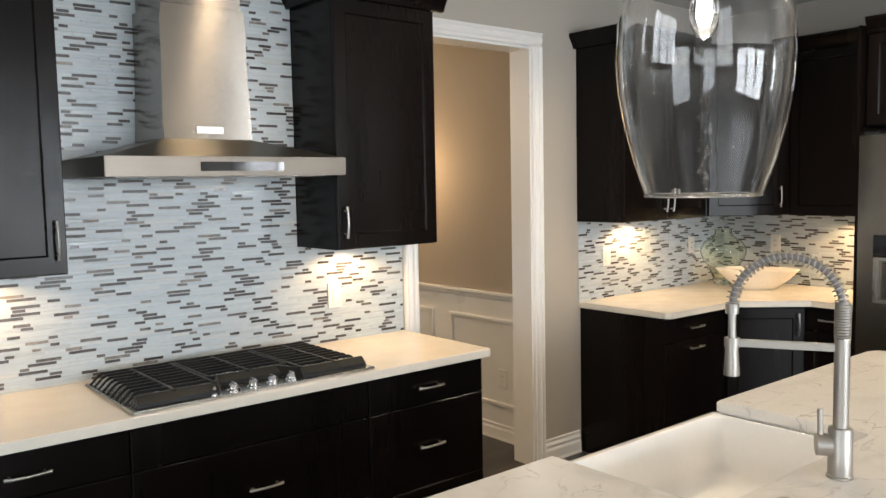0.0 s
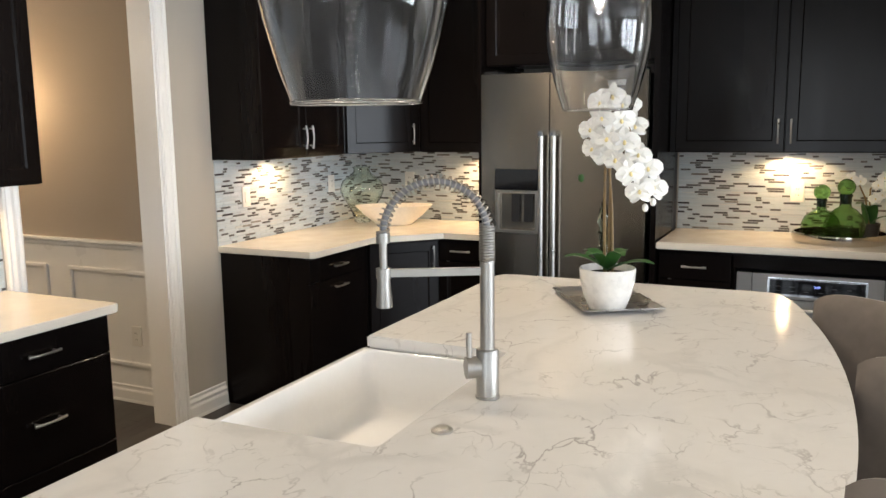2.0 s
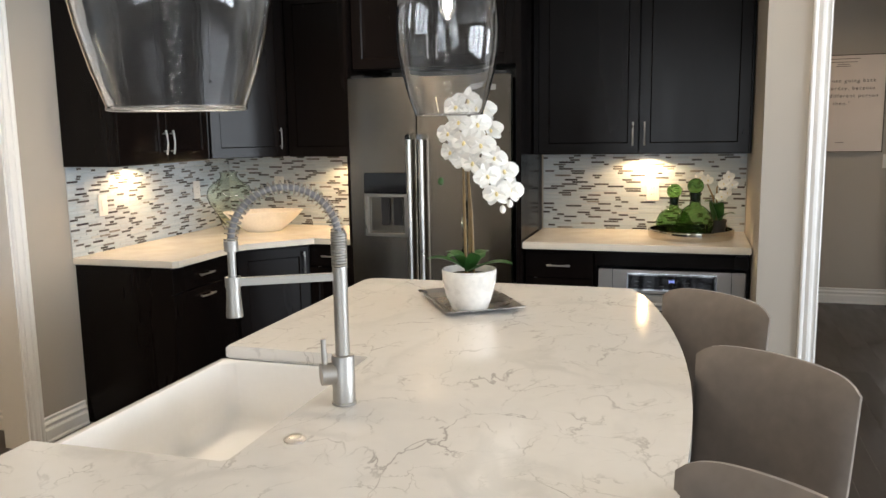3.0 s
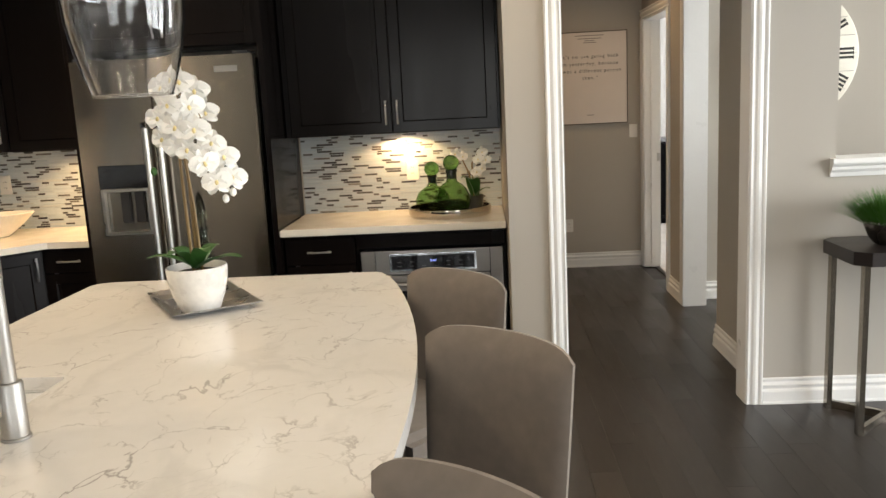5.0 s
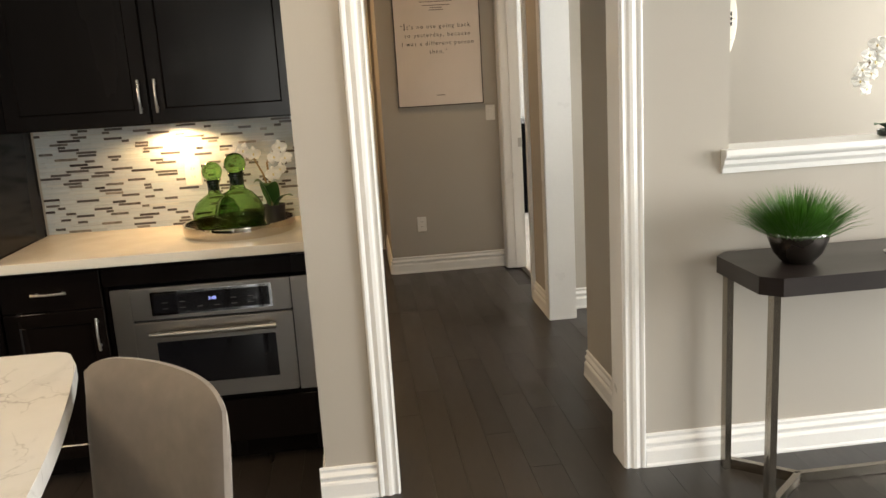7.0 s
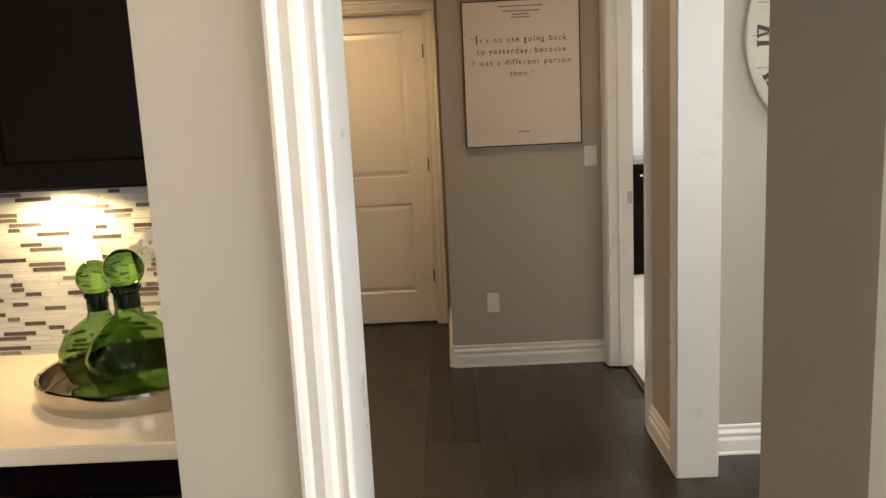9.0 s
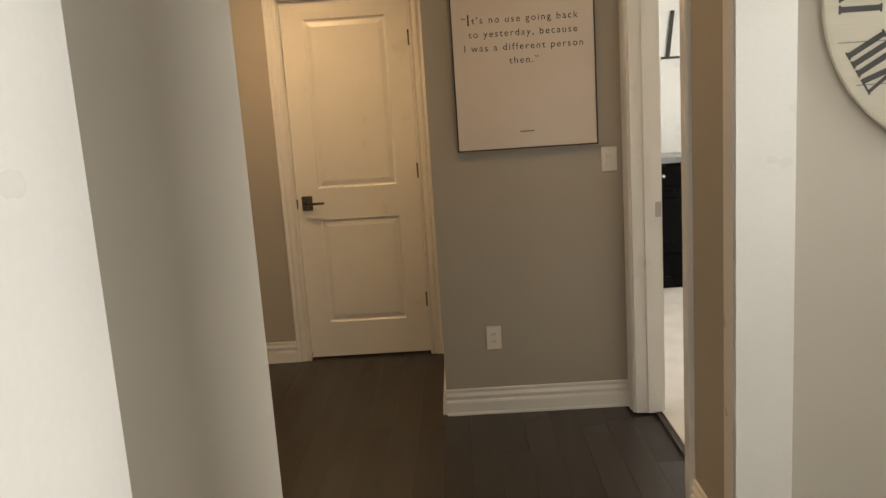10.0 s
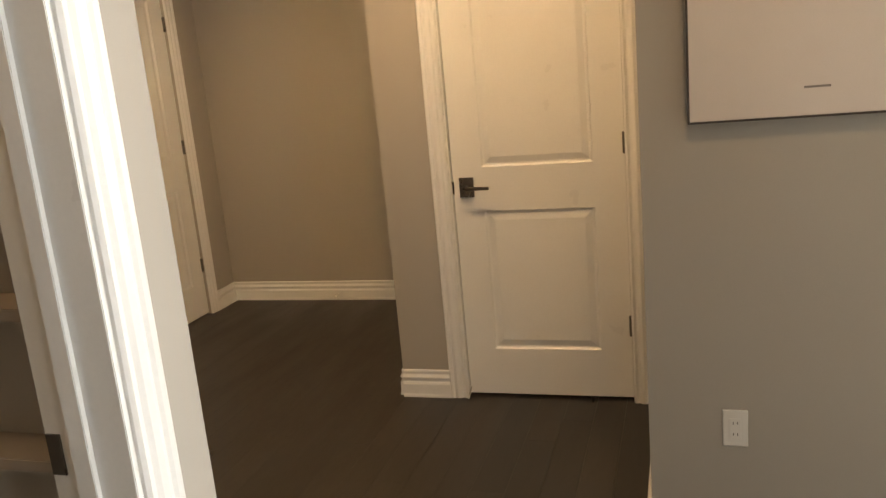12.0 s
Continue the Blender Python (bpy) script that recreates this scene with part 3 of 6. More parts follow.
# dining room wainscot
rail = solid("trim", boxes((-4.6, -0.15, -1.785, -1.76, 0.90, 0.925), (-4.6, -0.15, -1.80, -1.76, 0.925, 0.945), (-4.6, -0.15, -1.772, -1.76, 0, 0.90), bevel=0.004), WHITE, "white chair rail and wainscot panelling", "trim", kind="structure")
for a in (-0.95, -1.85, -2.75):
    part("panel_moulding", boxes((a, a + 0.72, -1.788, -1.772, 0.755, 0.78), (a, a + 0.72, -1.788, -1.772, 0.22, 0.245), (a, a + 0.025, -1.788, -1.772, 0.245, 0.755), (a + 0.695, a + 0.72, -1.788, -1.772, 0.245, 0.755), bevel=0.004), WHITE, rail)


# ---- cabinets ----
CT = 0.914
NCT = 0.928
UP_TOP = 2.40


def base_unit(at, u, n, w, fronts, label, depth=0.60, group="base cabinets", top=0.875):
    """A base cabinet: at is the wall-side foot of one end, u runs along the wall, n faces the room.
    fronts: rows of (u0, u1, z0, z1, pull) with pull 'h', 'v0', 'v1' or ''."""
    at, u, n = Vector(at), Vector(u), Vector(n)
    root = thing("base_cabinet", at, label, "cabinet", group)
    bm = bmesh.new()
    extrude(bm, [(0.003, 0.10), (w - 0.003, 0.10), (w - 0.003, top), (0.003, top)], at, u, Z, n * (depth - 0.02))
    extrude(bm, [(0.003, 0), (w - 0.003, 0), (w - 0.003, 0.10), (0.003, 0.10)], at, u, Z, n * (depth - 0.09))
    part("body", bm, ESPRESSO, root)
    for a, b, z0, z1, p in fronts:
        tall = z1 - z0 > 0.3
        o = at + u * (a + 0.002) + Z * (z0 + 0.002) + n * (depth - 0.02)
        d = part("door" if tall and p != "h" else "drawer", front(bmesh.new(), o, u, Z, n, b - a - 0.004, z1 - z0 - 0.004, flat=p == "h" or not tall, rail=0.055), ESPRESSO, root)
        f = n * depth
        if p == "h":
            zz = z1 - 0.05 if z1 - z0 > 0.45 else (z0 + z1) / 2
            part("handle", pull(bmesh.new(), at + u * ((a + b) / 2) + Z * zz + f, u, n), NICKEL, d, "brushed nickel bar pull", True)
        elif p:
            uu = a + 0.03 if p == "v0" else b - 0.03
            part("handle", pull(bmesh.new(), at + u * uu + Z * (z1 - 0.10) + f, Z, n), NICKEL, d, "brushed nickel bar pull", True)
    return root


def upper_unit(at, u, n, w, z0, z1, doors, label, depth=0.33, crown=(True, True), rail=0.058):
    """A wall cabinet with doors (u0, u1, pull side), a light rail below and a crown above."""
    at, u, n = Vector(at), Vector(u), Vector(n)
    root = thing("wall_cabinet", at + Z * z0, label, "cabinet", "wall cabinets")
    bm = bmesh.new()
    extrude(bm, [(0, z0 + 0.02), (w, z0 + 0.02), (w, z1), (0, z1)], at + n * 0.002, u, Z, n * (depth - 0.002))
    part("body", bm, ESPRESSO, root)
    part("light_rail", extrude(bmesh.new(), [(0, z0), (w, z0), (w, z0 + 0.02), (0, z0 + 0.02)], at + n * (depth - 0.018), u, Z, n * 0.018), ESPRESSO, root)
    for a in (0, w - 0.016):
        part("side_rail", extrude(bmesh.new(), [(a, z0), (a + 0.016, z0), (a + 0.016, z0 + 0.02), (a, z0 + 0.02)], at + n * 0.002, u, Z, n * (depth - 0.02)), ESPRESSO, root)
    for a, b, side in doors:
        o = at + u * (a + 0.0015) + Z * (z0 + 0.004) + n * depth
        d = part("door", front(bmesh.new(), o, u, Z, n, b - a - 0.003, z1 - z0 - 0.008, rail=rail), ESPRESSO, root)
        if side:
            uu = a + 0.032 if side == "0" else b - 0.032
            part("handle", pull(bmesh.new(), at + u * uu + Z * (z0 + 0.115) + n * (depth + 0.02), Z, n), NICKEL, d, "brushed nickel bar pull", True)
    c = [(0, 0), (0.022, 0), (0.03, 0.02), (0.055, 0.06), (0.06, 0.07), (0.06, 0.085), (0, 0.085)]
    bm = bmesh.new()
    extrude(bm, c, at - u * (0.06 if crown[0] else 0) + Z * z1 + n * depth, n, Z, u * (w + 0.06 * crown[0] + 0.06 * crown[1]))
    if crown[0]:
        extrude(bm, c, at + Z * z1, -u, Z, n * depth)
    if crown[1]:
        extrude(bm, c, at + u * w + Z * z1, u, Z, n * depth)
    part("crown", bm, ESPRESSO, root)
    return root


DK = "espresso stained wooden "
# cooktop run on the west wall: its north end at y = -2.897
for y0, w, rows in [(-3.497, 0.60, [(0, 0.6, 0.725, 0.87, "h"), (0, 0.6, 0.375, 0.725, "h"), (0, 0.6, 0.10, 0.375, "h")]),
                    (-4.417, 0.92, [(0, 0.92, 0.725, 0.87, ""), (0, 0.92, 0.41, 0.725, "h"), (0, 0.92, 0.10, 0.41, "h")]),
                    (-5.022, 0.605, [(0, 0.605, 0.725, 0.87, "h"), (0, 0.605, 0.41, 0.725, "h"), (0, 0.605, 0.10, 0.41, "h")]),
                    (-5.922, 0.90, [(0, 0.45, 0.10, 0.87, "v1"), (0.45, 0.9, 0.10, 0.87, "v0")])]:
    base_unit((0.0, y0, 0), Y, X, w, rows, DK + "drawer cabinet under the cooktop counter")
upper_unit((0, -3.457, 0), Y, X, 0.525, 1.365, UP_TOP, [(0, 0.525, "0")], DK + "wall cabinet beside the range hood")
upper_unit((0, -5.042, 0), Y, X, 0.535, 1.355, UP_TOP, [(0, 0.535, "1")], DK + "wall cabinet on the far side of the hood")
# corner run: west wall, corner, north wall up to the refrigerator
base_unit((0.0, -1.558, 0), Y, X, 0.578, [(0, 0.578, 0.735, 0.87, "h"), (0, 0.578, 0.10, 0.735, "h")], DK + "base cabinet ending the corner counter run")
bm = bmesh.new()
FOOT = [(0.003, -0.98), (0.58, -0.98), (0.58, -0.93), (0.90, -0.60), (0.90, -0.003), (0.003, -0.003)]
extrude(bm, FOOT, (0, 0, 0.10), X, Y, Z * 0.775)
corner = thing("corner_cabinet", (0.3, -0.3, 0), DK + "corner base cabinet under the L-shaped counter", "cabinet", "base cabinets")
part("body", bm, ESPRESSO, corner)
DU = Vector((0.32, 0.33, 0)).normalized()
DN = Vector((DU.y, -DU.x, 0))
cd = part("door", front(bmesh.new(), Vector((0.58, -0.93, 0.11)) + DU * 0.01, DU, Z, DN, 0.44, 0.755), ESPRESSO, corner)
part("handle", pull(bmesh.new(), Vector((0.58, -0.93, 0.77)) + DU * 0.415 + DN * 0.021, Z, DN), NICKEL, cd, "brushed nickel bar pull", True)
part("plinth", extrude(bmesh.new(), [(0.003, -0.96), (0.50, -0.96), (0.82, -0.53), (0.82, -0.003), (0.003, -0.003)], (0, 0, 0), X, Y, Z * 0.10), ESPRESSO, corner)
base_unit((0.90, 0, 0), X, -Y, 0.31, [(0, 0.31, 0.735, 0.87, "h"), (0, 0.31, 0.10, 0.735, "")], DK + "narrow base cabinet beside the refrigerator")
UB = 1.395
upper_unit((0, -1.583, 0), Y, X, 0.81, UB, UP_TOP, [(0, 0.405, "1"), (0.405, 0.81, "0")], DK + "two-door wall cabinet above the corner counter", crown=(True, False))
diag = thing("corner_wall_cabinet", (0.2, -0.2, UB), DK + "diagonal corner wall cabinet", "cabinet", "wall cabinets")
P0, P1 = Vector((0.335, -0.77, 0)), Vector((0.66, -0.335, 0))
part("body", extrude(bmesh.new(), [(0.003, -0.768), (0.335, -0.768), (0.66, -0.335), (0.66, -0.003), (0.003, -0.003)], (0, 0, UB + 0.004), X, Y, Z * (UP_TOP - UB + 0.06)), ESPRESSO, diag)
DU2 = (P1 - P0).normalized()
DN2 = Vector((DU2.y, -DU2.x, 0))
dd = part("door", front(bmesh.new(), P0 + DU2 * 0.02 + Z * (UB + 0.006) + DN2 * 0.001, DU2, Z, DN2, (P1 - P0).length - 0.04, UP_TOP - UB - 0.01), ESPRESSO, diag)
part("handle", pull(bmesh.new(), P0 + DU2 * 0.47 + Z * (UB + 0.12) + DN2 * 0.021, Z, DN2), NICKEL, dd, "brushed nickel bar pull", True)
upper_unit((0.66, 0, 0), X, -Y, 0.545, UB, UP_TOP, [(0, 0.545, "")], DK + "wall cabinet beside the refrigerator", crown=(False, False))
# tall panels and the cabinet over the refrigerator
solid("tall_side_panel", boxes((1.208, 1.226, -0.68, -0.003, 0, 2.44), bevel=0.002), ESPRESSO, DK + "tall side panel of the refrigerator", "panel", "refrigerator panels")
solid("tall_side_panel", boxes((2.205, 2.235, -0.66, -0.003, 0, 2.44), bevel=0.002), ESPRESSO, DK + "tall side panel of the refrigerator", "panel", "refrigerator panels")
upper_unit((1.232, 0, 0), X, -Y, 0.97, 1.90, UP_TOP, [(0, 0.485, "1"), (0.485, 0.97, "0")], DK + "cabinet above the refrigerator", depth=0.60, crown=(False, False))
# niche beside the hall
NX0, NX1 = 2.243, 3.438
base_unit((NX0, 0, 0), X, -Y, 0.385, [(0, 0.385, 0.72, 0.87, "h"), (0, 0.385, 0.10, 0.72, "v1")], DK + "base cabinet beside the built-in oven", top=0.889)
oven_cab = thing("oven_cabinet", (3.0, -0.3, 0), DK + "cabinet housing the built-in oven", "cabinet", "base cabinets")
part("body", boxes((2.630, 3.435, -0.58, -0.003, 0.795, 0.889), (2.630, 3.435, -0.58, -0.003, 0.10, 0.305), (2.630, 2.645, -0.58, -0.003, 0.305, 0.795), (3.426, 3.435, -0.58, -0.003, 0.305, 0.795), (2.630, 3.435, -0.51, -0.003, 0, 0.10)), ESPRESSO, oven_cab)
part("top_rail", front(bmesh.new(), (2.632, -0.58, 0.80), X, Z, -Y, 0.80, 0.07, flat=True), ESPRESSO, oven_cab)
part("drawer", front(bmesh.new(), (2.632, -0.58, 0.105), X, Z, -Y, 0.80, 0.185, flat=True), ESPRESSO, oven_cab)
upper_unit((NX0, 0, 0), X, -Y, NX1 - NX0, 1.40, UP_TOP, [(0.03, 0.60, "1"), (0.60, NX1 - NX0 - 0.01, "0")], DK + "two-door wall cabinet in the niche", crown=(False, False))


# ---- worktops ----
def slab(name, outline, z, thick, mat, label, ease=0.004):
    bm = extrude(bmesh.new(), outline, (0, 0, z - thick), X, Y, Z * thick)
    bmesh.ops.bevel(bm, geom=[e for e in bm.edges if abs(e.verts[0].co.z - e.verts[1].co.z) < 1e-5], offset=ease, segments=2, affect="EDGES")
    return solid(name, bm, mat, label, "countertop")


slab("countertop", [(0.001, -5.9), (0.64, -5.9), (0.64, -2.887), (0.63, -2.875), (0.001, -2.875)], CT, 0.035, CREAM, "cream quartz countertop along the cooktop wall")
slab("countertop", [(0.001, -1.574), (0.615, -1.574), (0.64, -1.549), (0.64, -0.98), (0.66, -0.93), (0.90, -0.68), (0.95, -0.625), (1.206, -0.64), (1.206, -0.001), (0.001, -0.001)], CT, 0.035, CREAM, "cream quartz L-shaped corner countertop")
slab("countertop", [(2.240, -0.655), (3.440, -0.655), (3.440, -0.001), (2.240, -0.001)], NCT, 0.038, CREAM, "cream quartz countertop in the niche")

# ---- island ----
BOW = [(2.932 + 0.212 * (1 - ((y + 3.17) / 1.4) ** 2), y) for y in (-4.57 + 2.8 * k / 28 for k in range(29))]
outline = [(1.84, -4.627), (2.85, -4.627)] + BOW[1:-1] + [(2.918, -1.778), (2.885, -1.762), (1.84, -1.762), (1.785, -1.777), (1.765, -1.827)]
outline += [(1.765, -2.927), (2.235, -2.927), (2.25, -2.942), (2.25, -3.692), (2.235, -3.707), (1.765, -3.707), (1.765, -4.567), (1.785, -4.617)]
slab("island_countertop", outline, CT, 0.04, QUARTZ, "white quartz island top with grey veins and a bowed side", 0.005)
isl = thing("kitchen_island", (2.25, -3.177, 0), DK + "island base under the veined quartz top", "kitchen island")
part("body", boxes((1.80, 2.62, -4.547, -3.727, 0.10, 0.872), (1.80, 2.62, -2.912, -1.827, 0.10, 0.872), (1.80, 2.62, -3.727, -2.912, 0.10, 0.60), (2.30, 2.62, -3.727, -2.912, 0.60, 0.872), (1.87, 2.58, -4.497, -1.877, 0, 0.10)), ESPRESSO, isl)
for a, b in ((-4.527, -4.127), (-4.127, -3.732), (-2.907, -2.367), (-2.367, -1.837)):
    d = part("door", front(bmesh.new(), (1.80, b - 0.002, 0.11), -Y, Z, -X, b - a - 0.004, 0.755), ESPRESSO, isl)
    part("handle", pull(bmesh.new(), (1.78, b - 0.035, 0.76), Z, -X), NICKEL, d, "brushed nickel bar pull", True)
# apron-front sink
sink = thing("apron_sink", (2.0, -3.317, 0.62), "white fireclay apron-front sink set into the island", "sink")
x0, x1, y0, y1 = 1.745, 2.275, -3.722, -2.914
bm = bmesh.new()
rings = []
for inset, r, z in ((0, 0.012, 0.63), (0, 0.012, 0.868), (0.005, 0.014, 0.873), (0.022, 0.03, 0.8735), (0.028, 0.04, 0.866), (0.036, 0.05, 0.74), (0.044, 0.055, 0.705), (0.062, 0.06, 0.687), (0.095, 0.06, 0.681)):
    ring = []
    for cx, cy, a0 in ((x1 - inset - r, y1 - inset - r, 0), (x0 + inset + r, y1 - inset - r, 90), (x0 + inset + r, y0 + inset + r, 180), (x1 - inset - r, y0 + inset + r, 270)):
        ring += [bm.verts.new((cx + r * math.cos(radians(a0 + 15 * k)), cy + r * math.sin(radians(a0 + 15 * k)), z)) for k in range(7)]
    rings.append(ring)
for a, b in zip(rings, rings[1:]):
    for k in range(28):
        bm.faces.new((a[k], a[(k + 1) % 28], b[(k + 1) % 28], b[k]))
bm.faces.new(rings[0][::-1]), bm.faces.new(rings[-1])
part("basin", bm, FIRECLAY, sink, smooth=True)
part("drain", lathe(bmesh.new(), [(0, 0.683), (0.02, 0.683), (0.035, 0.686), (0.045, 0.6825), (0.045, 0.681)], (2.02, -3.317, 0), 24), NICKEL, sink, "steel drain", True)
# air switch button beside the tap
button = thing("sink_button", (2.33, -3.567, CT), "round brushed nickel switch button on the island", "button")
part("collar", lathe(bmesh.new(), [(0, 0.001), (0.024, 0.001), (0.024, 0.005), (0.020, 0.008), (0.015, 0.008)], (2.33, -3.567, CT), 24), NICKEL, button, smooth=True)
part("push_button", lathe(bmesh.new(), [(0.0145, 0.002), (0.0145, 0.010), (0.012, 0.012), (0, 0.012)], (2.33, -3.567, CT), 24), NICKEL, button, smooth=True)


# ---- spring tap ----
def spring(bm, path, turns, radius, wire):
    pts = []
    steps = turns * 10
    frames = []
    path = [Vector(p) for p in path]
    seg = [0.0]
    for a, b in zip(path, path[1:]):
        seg.append(seg[-1] + (b - a).length)
    for i in range(steps + 1):
        s = seg[-1] * i / steps
        k = max(j for j in range(len(path) - 1) if seg[j] <= s + 1e-9)
        f = (s - seg[k]) / (seg[k + 1] - seg[k])
        c = path[k].lerp(path[k + 1], f)
        d = (path[k + 1] - path[k]).normalized()
        side = TAP_SIDE
        up = d.cross(side)
        t = 2 * math.pi * turns * i / steps
        pts.append(c + (side * math.cos(t) + up * math.sin(t)) * radius)
    return tube(bm, pts, wire, 5)


TB = Vector((2.337, -3.322, CT))
REACH = Vector((-0.215, -0.118, 0))
RU = REACH.normalized()
TAP_SIDE = Vector((-RU.y, RU.x, 0))
tap = thing("kitchen_tap", TB, "brushed nickel spring-neck kitchen tap standing on the island", "tap")
part("base", lathe(bmesh.new(), [(0, 0.001), (0.030, 0.001), (0.030, 0.006), (0.0275, 0.008), (0.0275, 0.118), (0.025, 0.122), (0.018, 0.123)], TB, 28), SATIN, tap, smooth=True)
part("post", tube(bmesh.new(), [TB + Z * 0.12, TB + Z * 0.335], 0.0175, 20), SATIN, tap, smooth=True)
col = TB + Z * 0.335
part("tight_coil", spring(bmesh.new(), [col, col + Z * 0.085], 13, 0.0165, 0.0036), SATIN, tap, smooth=True)
part("coil_core", tube(bmesh.new(), [col, col + Z * 0.085], 0.0145, 14), PEWTER, tap)
R = REACH.length / 2
top = col + Z * 0.07
arch = [top + RU * (R - R * math.cos(a)) + Z * (R * math.sin(a)) for a in (math.pi * k / 24 for k in range(25))]
arch = arch + [arch[-1] - Z * 0.004]
part("hose", tube(bmesh.new(), arch, 0.0085, 12), material("grey_hose", (0.20, 0.20, 0.21), 0.4), tap, "grey flexible hose", True)
part("coil", spring(bmesh.new(), arch, 30, 0.0155, 0.0021), SATIN, tap, smooth=True)
end = arch[-1]
part("collar", tube(bmesh.new(), [end + Z * 0.008, end - Z * 0.016], 0.0165, 16), SATIN, tap, smooth=True)
part("spray_stem", tube(bmesh.new(), [end - Z * 0.014, end - Z * 0.085], 0.0095, 14), SATIN, tap, smooth=True)
part("spray_head", lathe(bmesh.new(), [(0, 0), (0.019, 0), (0.0195, 0.004), (0.016, 0.055), (0.0155, 0.075), (0.010, 0.078)], end - Z * 0.17, 24), SATIN, tap, smooth=True)
am = end - Z * 0.088
bm = bmesh.new()
ring = [(-0.007, -0.009), (0.007, -0.009), (0.007, 0.009), (-0.007, 0.009)]
arm0 = TB + RU * 0.014 + Z * (am.z - TB.z)
extrude(bm, ring, arm0, TAP_SIDE, Z, am - RU * 0.012 - arm0)
part("arm", bm, SATIN, tap)
part("arm_ring", lathe(bmesh.new(), [(0.0125, -0.012), (0.018, -0.012), (0.018, 0.012), (0.0125, 0.012)], am, 20), SATIN, tap, smooth=True)
LV = Vector((-0.75, -0.55, 0)).normalized()
part("lever_hub", tube(bmesh.new(), [TB + Z * 0.078 + LV * 0.02, TB + Z * 0.078 + LV * 0.054], 0.0265, 24), SATIN, tap, smooth=True)
part("lever", tube(bmesh.new(), [TB + Z * 0.085 + LV * 0.044, TB + Z * 0.165 + LV * 0.046], [0.0075, 0.0065], 12), SATIN, tap, smooth=True)


# ---- appliances ----
fridge = thing("refrigerator", (1.71, -0.35, 0), "stainless side-by-side refrigerator with a dispenser", "refrigerator")
FX0, FXM, FX1, FY = 1.235, 1.645, 2.185, -0.70
part("body", boxes((FX0 + 0.005, FX1 - 0.005, -0.62, -0.02, 0.02, 1.835), bevel=0.004), material("grey_fridge_side", (0.05, 0.05, 0.052), 0.4, vary=0.06), fridge, "dark grey painted side")
# freezer door with the dispenser recess
bm = extrude(bmesh.new(), [(FX0, 0.06), (FXM - 0.003, 0.06), (FXM - 0.003, 1.85), (FX0, 1.85)], (0, -0.625, 0), X, Z, -Y * 0.03)
front_ring = [bm.verts.new((x, FY, z)) for x, z in ((FX0, 0.06), (FXM - 0.003, 0.06), (FXM - 0.003, 1.85), (FX0, 1.85))]
back_ring = [bm.verts.new((x, -0.654, z)) for x, z in ((FX0, 0.06), (FXM - 0.003, 0.06), (FXM - 0.003, 1.85), (FX0, 1.85))]
hole = [bm.verts.new((x, FY, z)) for x, z in ((1.318, 0.945), (1.583, 0.945), (1.583, 1.316), (1.318, 1.316))]
pit = [bm.verts.new((v.co.x, -0.67, v.co.z)) for v in hole]
for k in range(4):
    j = (k + 1) % 4
    bm.faces.new((front_ring[k], front_ring[j], hole[j], hole[k])), bm.faces.new((hole[k], hole[j], pit[j], pit[k])), bm.faces.new((front_ring[k], front_ring[j], back_ring[j], back_ring[k]))
bm.faces.new(pit)
fd = part("freezer_door", bm, STEEL, fridge)
part("dispenser_display", boxes((1.320, 1.581, FY - 0.004, FY + 0.01, 1.196, 1.314), bevel=0.003), BLACK_GLASS, fd, "black glass display")
part("dispenser_recess", boxes((1.320, 1.337, FY - 0.003, -0.67, 0.947, 1.192), (1.564, 1.581, FY - 0.003, -0.67, 0.947, 1.192), (1.337, 1.564, FY - 0.003, -0.67, 0.947, 0.962), (1.337, 1.564, FY - 0.003, -0.67, 1.176, 1.192), bevel=0.002), NICKEL, fd, "silver frame of the dispenser")
part("dispenser_paddle", boxes((1.415, 1.465, -0.688, -0.672, 1.01, 1.172), (1.492, 1.542, -0.688, -0.672, 1.01, 1.172), bevel=0.004), DARK_PLASTIC, fd, "black dispenser paddles")
rd = part("refrigerator_door", boxes((FXM + 0.003, FX1, FY, -0.625, 0.06, 1.85), bevel=0.006), STEEL, fridge)
part("name_plate", boxes((1.985, 2.105, FY - 0.004, FY + 0.002, 1.765, 1.795), bevel=0.001), NICKEL, rd, "silver name plate")
for hx, dparent in ((1.612, fd), (1.684, rd)):
    part("handle", tube(bmesh.new(), [(hx, FY - 0.05, 0.45), (hx, FY - 0.05, 1.52)], 0.0145, 16), NICKEL, dparent, "long tubular steel handle", True)
    for hz in (0.44, 1.50):
        part("handle_end", boxes((hx - 0.017, hx + 0.017, FY - 0.066, FY, hz, hz + 0.032), bevel=0.004), CHROME, dparent)
for a in (FX0 + 0.02, FX1 - 0.10):
    part("hinge_cover", boxes((a, a + 0.08, -0.70, -0.55, 1.851, 1.866), bevel=0.003), DARK_PLASTIC, fridge)
part("kick_plate", boxes((FX0 + 0.01, FX1 - 0.01, -0.63, -0.60, 0.0, 0.058)), DARK_PLASTIC, fridge)

